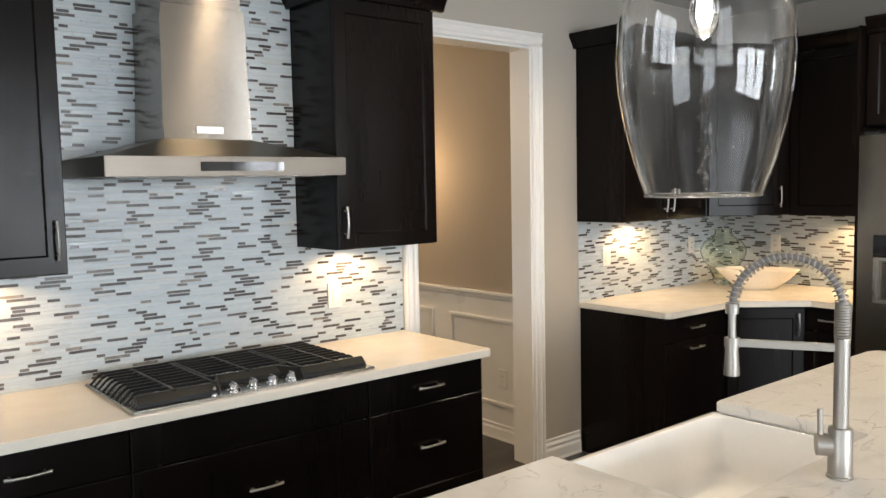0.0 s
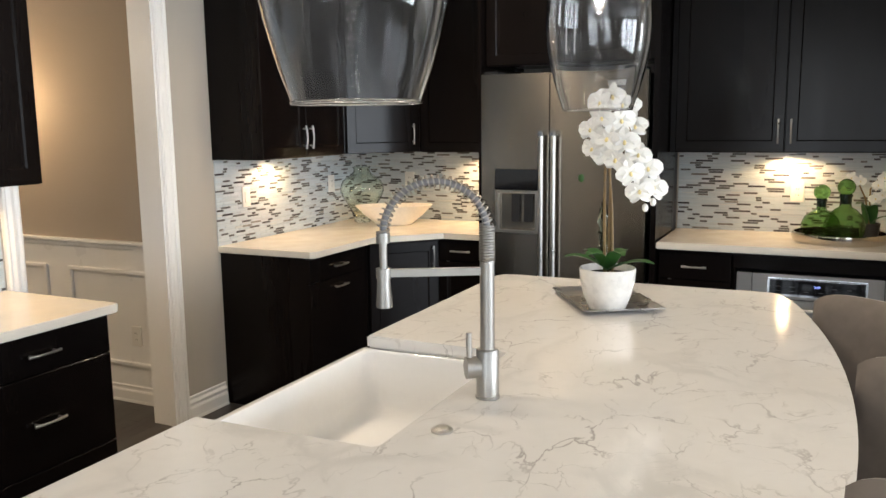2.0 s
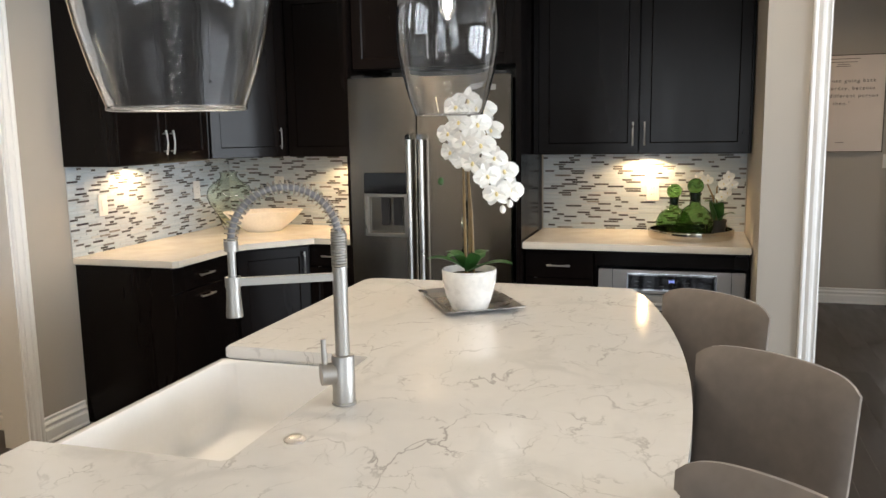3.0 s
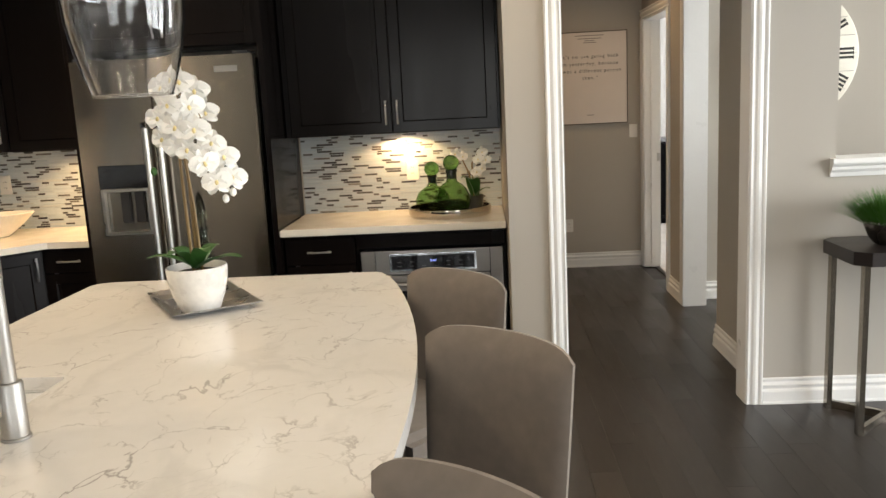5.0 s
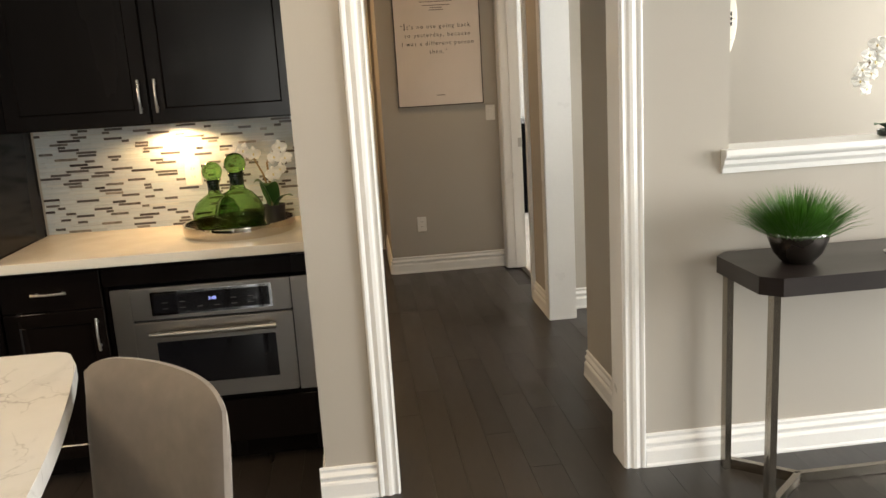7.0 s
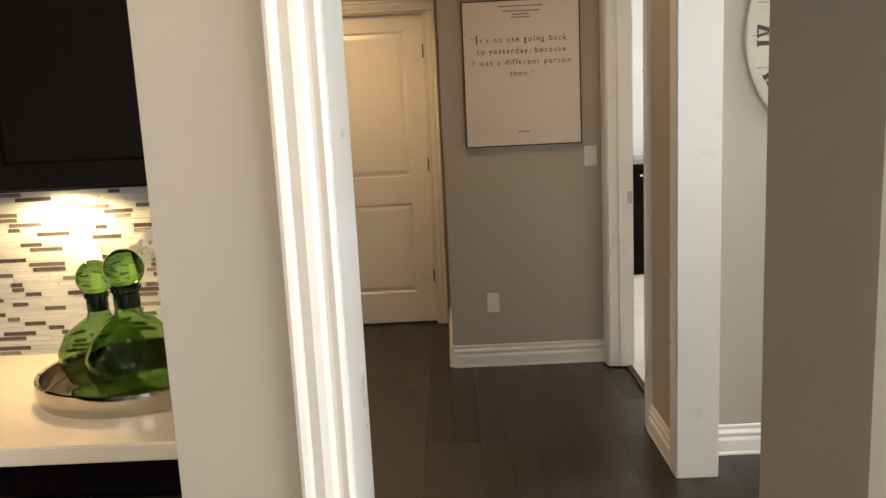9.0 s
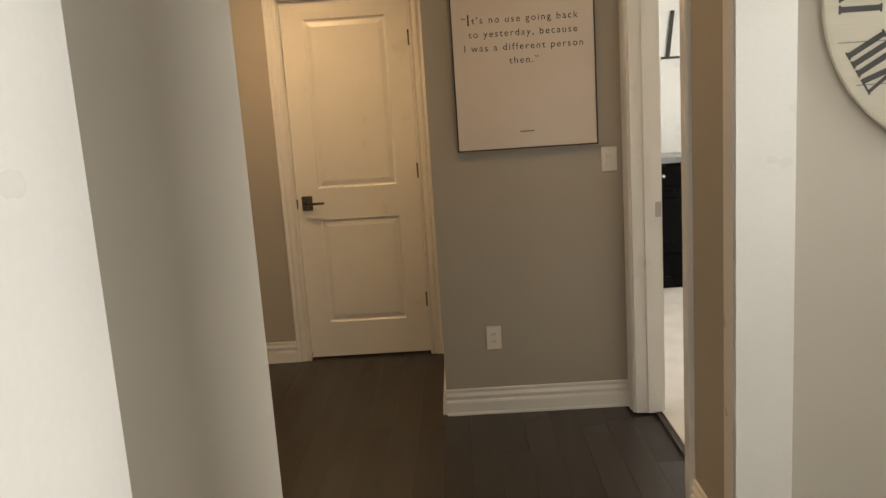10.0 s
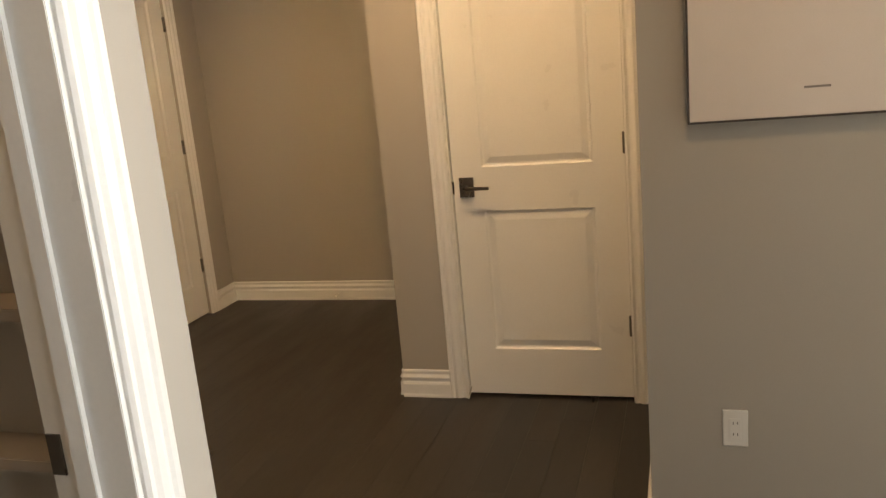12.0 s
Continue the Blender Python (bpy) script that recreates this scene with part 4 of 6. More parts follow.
# built-in oven in the niche
oven = thing("built_in_oven", (3.044, -0.58, 0.31), "stainless built-in oven with black glass control panel", "oven")
OY = -0.605
part("chassis", boxes((2.659, 3.414, -0.585, -0.10, 0.315, 0.781)), DARK_PLASTIC, oven)
part("side_trim", boxes((2.656, 2.730, OY, -0.585, 0.312, 0.784), bevel=0.002), STEEL_OVEN, oven)
part("side_trim", boxes((3.352, 3.418, OY, -0.585, 0.312, 0.784), bevel=0.002), STEEL_OVEN, oven)
cp = part("control_panel", boxes((2.734, 3.348, OY - 0.006, -0.585, 0.655, 0.784), bevel=0.003), STEEL_OVEN, oven)
part("control_bezel", boxes((2.809, 3.276, OY - 0.010, OY - 0.005, 0.672, 0.768), bevel=0.002), CHROME, cp)
part("control_glass", boxes((2.819, 3.266, OY - 0.0125, OY - 0.009, 0.682, 0.758), bevel=0.001), BLACK_GLASS, cp)
door = part("oven_door", boxes((2.734, 3.348, OY - 0.012, -0.585, 0.318, 0.648), bevel=0.004), STEEL_OVEN, oven)
part("door_window", boxes((2.814, 3.276, OY - 0.016, OY - 0.011, 0.385, 0.565), bevel=0.002), BLACK_GLASS, door, "black glass window")
bm = tube(bmesh.new(), [(2.799, OY - 0.05, 0.605), (3.286, OY - 0.05, 0.605)], 0.0115, 14)
for hx in (2.824, 3.261):
    tube(bm, [(hx, OY - 0.05, 0.605), (hx, OY - 0.011, 0.605)], 0.007, 10)
part("handle", bm, NICKEL, door, "tubular steel handle", True)

# range hood
HY0, HY1 = -4.423, -3.512
hood = thing("range_hood", (0.25, -3.973, 1.67), "stainless chimney range hood on the tiled wall", "range hood")
# rim and canopy take the darkened steel, so their dimmer reflection is in the colour
part("canopy_rim", boxes((0.012, 0.505, HY0, HY1, 1.675, 1.742), bevel=0.002), STEEL_HOOD_DIM, hood)
bm = bmesh.new()
lo = [bm.verts.new(p) for p in ((0.012, HY0, 1.7425), (0.505, HY0, 1.7425), (0.505, HY1, 1.7425), (0.012, HY1, 1.7425))]
hi = [bm.verts.new(p) for p in ((0.012, -4.138, 1.815), (0.30, -4.138, 1.815), (0.30, -3.818, 1.815), (0.012, -3.818, 1.815))]
for k in range(4):
    bm.faces.new((lo[k], lo[(k + 1) % 4], hi[(k + 1) % 4], hi[k]))
bm.faces.new(lo[::-1]), bm.faces.new(hi)
part("canopy", bm, STEEL_HOOD_DIM, hood)
# the lower chimney flares out towards the canopy
bm = bmesh.new()
rings = []
for k in range(9):
    t = k / 8
    f = 0.011 * (1 - t) ** 2.2
    rings.append([bm.verts.new(p) for p in ((0.012, -4.143 - f, 1.812 + 0.488 * t), (0.292 + f, -4.143 - f, 1.812 + 0.488 * t), (0.292 + f, -3.814 + f, 1.812 + 0.488 * t), (0.012, -3.814 + f, 1.812 + 0.488 * t))])
for a, b in zip(rings, rings[1:]):
    for k in range(4):
        bm.faces.new((a[k], a[(k + 1) % 4], b[(k + 1) % 4], b[k]))
bm.faces.new(rings[0][::-1]), bm.faces.new(rings[-1])
bmesh.ops.bevel(bm, geom=[e for e in bm.edges if abs(e.verts[0].co.z - e.verts[1].co.z) > 0.03 and e.verts[0].co.x > 0.1], offset=0.005, segments=2, affect="EDGES")
part("chimney", bm, STEEL_CHIMNEY, hood)
part("chimney_sleeve", boxes((0.012, 0.285, -4.130, -3.826, 2.30, CEIL - 0.002), bevel=0.004), STEEL_CHIMNEY, hood)
part("control_strip", boxes((0.504, 0.509, -4.103, -3.783, 1.692, 1.724), bevel=0.001), BLACK_GLASS, hood, "black glass control strip")
part("name_plate", boxes((0.300, 0.307, -4.028, -3.923, 1.835, 1.860), bevel=0.001), NICKEL, hood)
part("filter", boxes((0.05, 0.44, -4.373, -3.973, 1.672, 1.6748), (0.05, 0.44, -3.963, -3.563, 1.672, 1.6748)), PEWTER, hood)

# gas cooktop
cook = thing("gas_cooktop", (0.36, -3.943, CT), "stainless gas cooktop with black cast-iron grates", "cooktop")
part("pan", boxes((0.10, 0.618, -4.412, -3.474, CT + 0.001, CT + 0.012), bevel=0.004), STEEL_H, cook)
KX = 0.572
for k in range(5):
    ky = -4.122 + 0.076 * k
    kb = part("knob", lathe(bmesh.new(), [(0, 0.034), (0.013, 0.034), (0.017, 0.030), (0.019, 0.020), (0.026, 0.015), (0.026, 0.012), (0, 0.012)], (KX, ky, CT), 20), CHROME, cook, "polished steel control knob", True)
    part("grip", boxes((KX - 0.015, KX + 0.015, ky - 0.003, ky + 0.003, CT + 0.0342, CT + 0.041), bevel=0.001), CHROME, kb)
BURN = [(0.25, -4.243, 0.045), (0.45, -4.243, 0.036), (0.32, -3.943, 0.055), (0.25, -3.643, 0.040), (0.45, -3.643, 0.036)]
for bx, by, br in BURN:
    bb = part("burner", lathe(bmesh.new(), [(br * 1.35, 0.012), (br * 1.35, 0.017), (br * 1.05, 0.022), (br, 0.029), (0, 0.029)], (bx, by, CT), 24), CHROME, cook, smooth=True)
    part("burner_cap", lathe(bmesh.new(), [(br * 0.72, 0.0292), (br * 0.72, 0.034), (br * 0.5, 0.037), (0, 0.037)], (bx, by, CT), 24), CAST, bb, smooth=True)
ZT = CT + 0.052


def rib(bm, p, q, drop_p, drop_q, wide=0.0075, deep=0.010):
    """A grate bar from p to q at the top height; an end with a drop bends down to the pan."""
    p, q = Vector((*p, 0)), Vector((*q, 0))
    d = (q - p).normalized()
    side = Vector((-d.y, d.x, 0)) * wide / 2
    line = [(p, ZT)]
    if drop_p:
        line = [(p, CT + 0.013), (p + d * 0.034, ZT - 0.006), (p + d * 0.046, ZT)]
    line += [(q - d * 0.046, ZT), (q - d * 0.034, ZT - 0.006), (q, CT + 0.013)] if drop_q else [(q, ZT)]
    rows = [[bm.verts.new(v + Z * (z + dz) + sd) for dz, sd in ((-deep, -side), (-deep, side), (-0.002, side), (0, side * 0.6), (0, -side * 0.6), (-0.002, -side))] for v, z in line]
    for a, b in zip(rows, rows[1:]):
        for k in range(6):
            bm.faces.new((a[k], a[(k + 1) % 6], b[(k + 1) % 6], b[k]))
    bm.faces.new(rows[0][::-1]), bm.faces.new(rows[-1])


# each grate: (ends in y, depth of its front, which ends bend down)
for g0, g1, gx1, d0, d1 in ((-4.404, -4.106, 0.600, True, False), (-4.102, -3.784, 0.505, False, False), (-3.780, -3.482, 0.600, False, True)):
    bm = bmesh.new()
    gm = (g0 + g1) / 2
    k = 0.135
    while k < gx1 - 0.05:
        rib(bm, (k, g0), (k, g1), d0, d1)
        k += 0.047
    rib(bm, (0.108, gm), (gx1 - 0.03, gm), True, False, 0.012)
    for yy, bent in ((g0, d0), (g1, d1)):
        if not bent:
            rib(bm, (0.112, yy + (0.006 if yy == g0 else -0.006)), (gx1 - 0.03, yy + (0.006 if yy == g0 else -0.006)), True, False, 0.012)
    # broad sloped front rail
    a0, a1 = (g0 + 0.020 if d0 else g0), (g1 - 0.020 if d1 else g1)
    extrude(bm, [(gx1 - 0.046, ZT - 0.014), (gx1 - 0.046, ZT - 0.003), (gx1 - 0.034, ZT - 0.003), (gx1 - 0.008, CT + 0.026), (gx1 - 0.006, CT + 0.013), (gx1 - 0.016, CT + 0.013)], (0, a0, 0), X, Z, Y * (a1 - a0))
    part("grate", bm, CAST, cook, "black cast-iron grate")
# slanted rails that link the side grates to the middle one
for ya, yb in ((-4.108, -4.060), (-3.778, -3.826)):
    bm = bmesh.new()
    lo = [bm.verts.new(p) for p in ((0.592, ya, CT + 0.013), (0.499, yb, CT + 0.013), (0.473, yb, ZT - 0.004), (0.566, ya, ZT - 0.004))]
    hi = [bm.verts.new(v.co + Vector((-0.014, 0, 0))) for v in lo]
    bm.faces.new(lo), bm.faces.new(hi[::-1])
    for k in range(4):
        bm.faces.new((lo[k], hi[k], hi[(k + 1) % 4], lo[(k + 1) % 4]))
    part("grate_link", bm, CAST, cook, "slanted cast-iron rail")


# ---- pendants over the island ----
def pendant(at):
    root = thing("pendant_light", at, "clear glass teardrop pendant lamp hanging over the island", "pendant lamp", "island pendants")
    at = Vector(at)
    prof = [(0.0925, 0.0), (0.110, 0.05), (0.126, 0.11), (0.137, 0.17), (0.1405, 0.22), (0.137, 0.28), (0.124, 0.34), (0.101, 0.40), (0.071, 0.45), (0.045, 0.48), (0.030, 0.50)]
    t = 0.003
    shade = part("shade", lathe(bmesh.new(), prof + [(r - t, z) for r, z in prof[::-1]] + [prof[0]], at, 48), CLEAR, root, "clear blown glass shade", True)
    shade.visible_shadow = False
    part("shade_lip", lathe(bmesh.new(), [(0.0915 + 0.0030 * math.cos(k * math.pi / 5), -0.001 + 0.0030 * math.sin(k * math.pi / 5)) for k in range(11)], at, 48), CLEAR, root, "thick clear glass lip", True).visible_shadow = False
    part("cap", lathe(bmesh.new(), [(0.0, 0.54), (0.020, 0.54), (0.036, 0.50), (0.036, 0.488), (0, 0.488)], at, 24), CHROME, root, smooth=True)
    part("socket", lathe(bmesh.new(), [(0, 0.49), (0.018, 0.49), (0.018, 0.36), (0.014, 0.345), (0, 0.345)], at, 20), CHROME, root, smooth=True)
    bulb = part("bulb", lathe(bmesh.new(), [(0.012, 0.345), (0.013, 0.335), (0.020, 0.318), (0.024, 0.292), (0.021, 0.268), (0.011, 0.251), (0, 0.248)], at, 20), CLEAR, root, "clear glass bulb", True)
    bulb.visible_shadow = False
    part("filament", lathe(bmesh.new(), [(0, 0.268), (0.006, 0.271), (0.009, 0.284), (0.008, 0.305), (0.004, 0.33), (0, 0.333)], at, 12), BULB, bulb, "glowing filament", True)
    part("cord", tube(bmesh.new(), [at + Z * 0.54, at + Z * (CEIL - 0.02 - at.z)], 0.0035, 8), DARK_PLASTIC, root)
    part("canopy", lathe(bmesh.new(), [(0, -0.02), (0.03, -0.02), (0.06, -0.008), (0.06, 0), (0, 0)], (at.x, at.y, CEIL), 24), CHROME, root, smooth=True)
    return root


for pt in ((2.441, -4.067, 1.605), (2.487, -2.90, 1.607)):
    pendant(pt)
# fixtures are all out of view; the mid-hall and pantry ones only house added fill
for lx, ly in RECESSED + HALL_AND_FILL_LIGHTS:
    r = thing("recessed_light", (lx, ly, CEIL - 0.012), "unseen round white recessed ceiling light, lit", "ceiling light", "recessed lights")
    part("trim_ring", lathe(bmesh.new(), [(0.062, -0.004), (0.085, -0.010), (0.092, -0.004), (0.092, -0.0005), (0.062, -0.0005)], (lx, ly, CEIL), 24), WHITE, r, smooth=True)
    part("lens", lathe(bmesh.new(), [(0, -0.002), (0.061, -0.002), (0.061, -0.0008), (0, -0.0008)], (lx, ly, CEIL), 24), LIGHT_DISC, r, "glowing lens")
for px, py, pz in PUCKS:
    r = thing("puck_light", (px, py, pz), "small round under-cabinet puck light, lit", "cabinet light", "under-cabinet lights")
    part("housing", lathe(bmesh.new(), [(0.026, -0.004), (0.034, -0.004), (0.034, 0.022), (0.026, 0.022)], (px, py, pz), 20), NICKEL, r, smooth=True)
    part("lens", lathe(bmesh.new(), [(0, 0.001), (0.025, 0.001), (0.025, 0.004), (0, 0.004)], (px, py, pz), 20), PUCK_DISC, r, "glowing lens")


# ---- flowers ----
def petal_mesh(bm, m, length, width, curl):
    """A cupped petal: five rows of three vertices, placed by m."""
    rows = []
    for k in range(6):
        t = k / 5
        w = width * math.sin(math.pi * min(1, 0.14 + 0.80 * t)) ** 0.7
        z = curl * t * t
        rows.append([bm.verts.new(m @ Vector((s * w / 2, length * t, z + 0.25 * w * abs(s)))) for s in (-1, -0.5, 0, 0.5, 1)])
    for a, b in zip(rows, rows[1:]):
        for i in range(4):
            bm.faces.new((a[i], a[i + 1], b[i + 1], b[i]))


def blossom(name, at, facing, size, parent, roll):
    at = Vector(at)
    q = Vector(facing).to_track_quat("Z", "Y").to_matrix().to_4x4()
    base = Matrix.Translation(at) @ q @ Matrix.Rotation(roll, 4, "Z")
    bm = bmesh.new()
    for ang, ln, w in ((90, 1.0, 1.15), (-90, 1.0, 1.15), (0, 0.95, 0.75), (140, 0.95, 0.72), (220, 0.95, 0.72)):
        petal_mesh(bm, base @ Matrix.Rotation(radians(ang), 4, "Z"), size * ln, size * w, -size * 0.18)
    f = part("blossom", bm, PETAL, parent, smooth=True)
    bm = bmesh.new()
    bmesh.ops.create_uvsphere(bm, u_segments=8, v_segments=6, radius=size * 0.15, matrix=base @ Matrix.Translation((0, -size * 0.10, size * 0.10)) @ Matrix.Diagonal((0.8, 1.2, 0.8, 1)))
    part("lip", bm, LIP, f, "yellow lip", True)
    return f


def strap_leaf(bm, at, out, length, width, rise):
    at, out = Vector(at), Vector(out).normalized()
    side = Vector((-out.y, out.x, 0))
    rows = []
    for k in range(9):
        t = k / 8
        c = at + out * length * t + Z * (rise * math.sin(math.pi * 0.62 * t))
        w = width * math.sin(math.pi * (0.12 + 0.86 * t)) ** 0.6 / 2
        rows.append([bm.verts.new(c - side * w + Z * 0.25 * w), bm.verts.new(c), bm.verts.new(c + side * w + Z * 0.25 * w)])
    for a, b in zip(rows, rows[1:]):
        for i in range(2):
            bm.faces.new((a[i], a[i + 1], b[i + 1], b[i]))
    made = bmesh.ops.extrude_face_region(bm, geom=bm.faces[:])
    bmesh.ops.translate(bm, verts=[g for g in made["geom"] if isinstance(g, bmesh.types.BMVert)], vec=(0, 0, 0.0015))


def orchid(root, foot, flowers, stems, leaves, size, seed):
    rng = random.Random(seed)
    for pts in stems:
        part("stem", tube(bmesh.new(), pts, [0.0056 - 0.0030 * k / (len(pts) - 1) for k in range(len(pts))], 7), STEM, root, smooth=True)
    for at, facing in flowers:
        blossom("blossom", at, facing, size * rng.uniform(0.88, 1.12), root, rng.uniform(-0.35, 0.35))
    for out, ln, w, rise in leaves:
        bm = bmesh.new()
        strap_leaf(bm, foot, out, ln, w, rise)
        part("leaf", bm, LEAF, root, smooth=True)


# square metal tray and potted orchid on the island
TC, TA = Vector((2.338, -2.172, CT + 0.001)), radians(32.5)
tray = thing("serving_tray", TC, "rectangular brushed pewter tray lying on the island", "tray")
tm = Matrix.Translation(TC) @ Matrix.Rotation(TA, 4, "Z")
bm = bmesh.new()
rings = [[bm.verts.new(tm @ Vector((sx * h, sy * (h + 0.068), z))) for sx, sy in ((-1, -1), (1, -1), (1, 1), (-1, 1))] for h, z in ((0.10, 0), (0.142, 0.016), (0.147, 0.017), (0.147, 0.020), (0.140, 0.020), (0.114, 0.008))]
for a, b in zip(rings, rings[1:]):
    for k in range(4):
        bm.faces.new((a[k], a[(k + 1) % 4], b[(k + 1) % 4], b[k]))
bm.faces.new(rings[0][::-1]), bm.faces.new(rings[-1])
part("dish", bm, material("brushed_pewter", (0.50, 0.49, 0.485), 0.26, 1.0, vary=0.1, fine=120), tray)
PC = Vector((2.378, -2.305, CT + 0.010))
pot = thing("potted_orchid", PC, "white orchid with green leaves in a white ceramic pot", "orchid")
part("pot", lathe(bmesh.new(), [(0, 0), (0.060, 0), (0.066, 0.005), (0.083, 0.05), (0.095, 0.10), (0.098, 0.142), (0.095, 0.146), (0.091, 0.142), (0.088, 0.115), (0, 0.115)], PC, 36), CERAMIC, pot, "white glazed ceramic pot", True)
part("moss", lathe(bmesh.new(), [(0.0855, 0.116), (0.07, 0.126), (0.03, 0.130), (0, 0.128)], PC, 20), MOSS, pot, "dark moss", True)
# the sprays lean to the east and hang at their ends
rng = random.Random(4)
flowers = []
BL = [(0.02, -0.04, 0.745), (-0.03, -0.03, 0.725), (0.055, -0.03, 0.715), (-0.015, -0.065, 0.675), (0.045, -0.07, 0.665), (-0.065, -0.03, 0.635), (0.085, -0.04, 0.645), (0.005, -0.08, 0.605), (0.065, -0.075, 0.595), (-0.055, -0.05, 0.570),
      (0.035, -0.08, 0.535), (0.105, -0.05, 0.550), (-0.01, -0.06, 0.545), (0.085, -0.075, 0.490), (0.135, -0.04, 0.505), (0.115, -0.07, 0.430), (0.155, -0.04, 0.440)]
for dx, dy, dz in BL:
    flowers.append((PC + Vector((dx + 0.006, dy + rng.uniform(-0.015, 0.015), dz * 0.985)), (rng.uniform(-0.35, 0.35) + dx * 2, -1.0, rng.uniform(-0.25, 0.25))))
    if rng.random() < 0.12:
        flowers.append((PC + Vector((dx * 0.9 + 0.01, dy * -0.2 + 0.045, dz + rng.uniform(-0.02, 0.02))), (rng.uniform(-0.6, 0.6), rng.choice((-1.0, 1.0, 0.8)), rng.uniform(-0.2, 0.3))))
s0 = PC + Z * 0.12
stems = [[s0 + Vector((-0.01, 0, 0)), s0 + Vector((-0.012, -0.01, 0.25)), s0 + Vector((-0.01, -0.02, 0.45)), s0 + Vector((0.01, -0.04, 0.58)), s0 + Vector((0.06, -0.05, 0.55)), s0 + Vector((0.11, -0.05, 0.42)), s0 + Vector((0.14, -0.045, 0.27))],
         [s0 + Vector((0.015, 0.01, 0)), s0 + Vector((0.012, 0, 0.22)), s0 + Vector((0.0, -0.01, 0.40)), s0 + Vector((-0.02, -0.03, 0.52)), s0 + Vector((0.02, -0.05, 0.62))],
         [s0 + Vector((0.0, 0.01, 0)), s0 + Vector((0.004, 0.0, 0.46))]]
leaves = [((-1, -0.3, 0), 0.15, 0.055, 0.05), ((-0.4, -1, 0), 0.12, 0.055, 0.07), ((0.6, -0.9, 0), 0.15, 0.055, 0.08), ((1, -0.35, 0), 0.18, 0.055, 0.045), ((0.3, 1, 0), 0.13, 0.05, 0.06), ((-0.8, 0.6, 0), 0.13, 0.05, 0.06)]
orchid(pot, PC + Z * 0.135, flowers, stems, leaves, 0.049, 11)
for dx, dz in ((0.135, 0.365), (0.160, 0.385), (-0.085, 0.46)):
    bm = bmesh.new()
    bmesh.ops.create_uvsphere(bm, u_segments=8, v_segments=6, radius=0.011, matrix=Matrix.Translation(PC + Vector((dx, -0.05, dz))) @ Matrix.Diagonal((1, 1, 1.3, 1)))
    part("bud", bm, PETAL if dx > 0 else LEAF, pot, smooth=True)


# slender stoppered bottle behind the pot
GBT = Vector((2.246, -1.845, CT + 0.001))
bottle = thing("glass_bottle", GBT, "smoky green glass bottle with a teardrop stopper on the island", "bottle")
prof = [(0, 0.003), (0.030, 0.0), (0.036, 0.006), (0.036, 0.10), (0.032, 0.135), (0.019, 0.165), (0.017, 0.205), (0.027, 0.214), (0.027, 0.219)]
part("body", lathe(bmesh.new(), prof + [(max(0, r - 0.003), z) for r, z in prof[::-1][:-1]] + [(0, 0.008)], GBT, 28), SMOKE_GLASS, bottle, smooth=True).visible_shadow = False
part("stopper", lathe(bmesh.new(), [(0, 0.185), (0.012, 0.186), (0.012, 0.222), (0.019, 0.235), (0.024, 0.258), (0.022, 0.285), (0.014, 0.320), (0.005, 0.350), (0, 0.357)], GBT, 24), SMOKE_GLASS, bottle, "teardrop glass stopper", True)


# ---- counter stools along the bowed side ----
def stool():
    root = thing("counter_stool", (0, 0, 0), "taupe velvet upholstered counter stool tucked under the island", "stool", "stools at the island")
    # curved padded back: a grid bent gently, thick, with rounded rim
    bm = bmesh.new()
    W, N, M = 0.226, 24, 14
    grid = {}
    for s, off in (("f", -0.5), ("b", 0.5)):
        for i in range(N + 1):
            a = -1 + 2 * i / N
            for j in range(M + 1):
                h = j / M
                edge = 1 - (1 - abs(a) ** 4.5) * (1 - h ** 9)
                th = 0.086 * math.sqrt(max(0.012, 1 - edge))
                top = 0.990 - 0.010 * abs(a) ** 2 - 0.030 * abs(a) ** 8
                z = 0.50 + (top - 0.50) * h
                grid[s, i, j] = bm.verts.new((W * a * (0.90 + 0.10 * math.sqrt(h)), 0.025 + 0.04 * h - 0.042 * a * a + off * th, z))
        for i in range(N):
            for j in range(M):
                bm.faces.new((grid[s, i, j], grid[s, i + 1, j], grid[s, i + 1, j + 1], grid[s, i, j + 1]))
    for i in range(N):
        for j in (0, M):
            bm.faces.new((grid["f", i, j], grid["f", i + 1, j], grid["b", i + 1, j], grid["b", i, j]))
    for j in range(M):
        for i in (0, N):
            bm.faces.new((grid["f", i, j], grid["f", i, j + 1], grid["b", i, j + 1], grid["b", i, j]))
    part("backrest", bm, FABRIC, root, smooth=True)
    part("seat", boxes((-0.215, 0.215, -0.44, 0.0, 0.50, 0.60), bevel=0.03), FABRIC, root, smooth=True)
    part("seat_frame", boxes((-0.205, 0.205, -0.42, -0.01, 0.455, 0.499), bevel=0.004), LEG_WOOD, root)
    for sx in (-1, 1):
        for yy in (-0.395, -0.035):
            part("leg", tube(bmesh.new(), [(sx * 0.185, yy, 0.458), (sx * 0.205, yy + (0.02 if yy > -0.1 else -0.02), 0.0)], [0.021, 0.014], 4), LEG_WOOD, root)
        part("stretcher", boxes((sx * 0.197 - 0.009, sx * 0.197 + 0.009, -0.39, -0.04, 0.20, 0.225), bevel=0.002), LEG_WOOD, root)
    part("foot_rest", boxes((-0.19, 0.19, -0.415, -0.395, 0.20, 0.225), bevel=0.002), CHROME, root, "metal foot rest")
    return root


ST = stool()
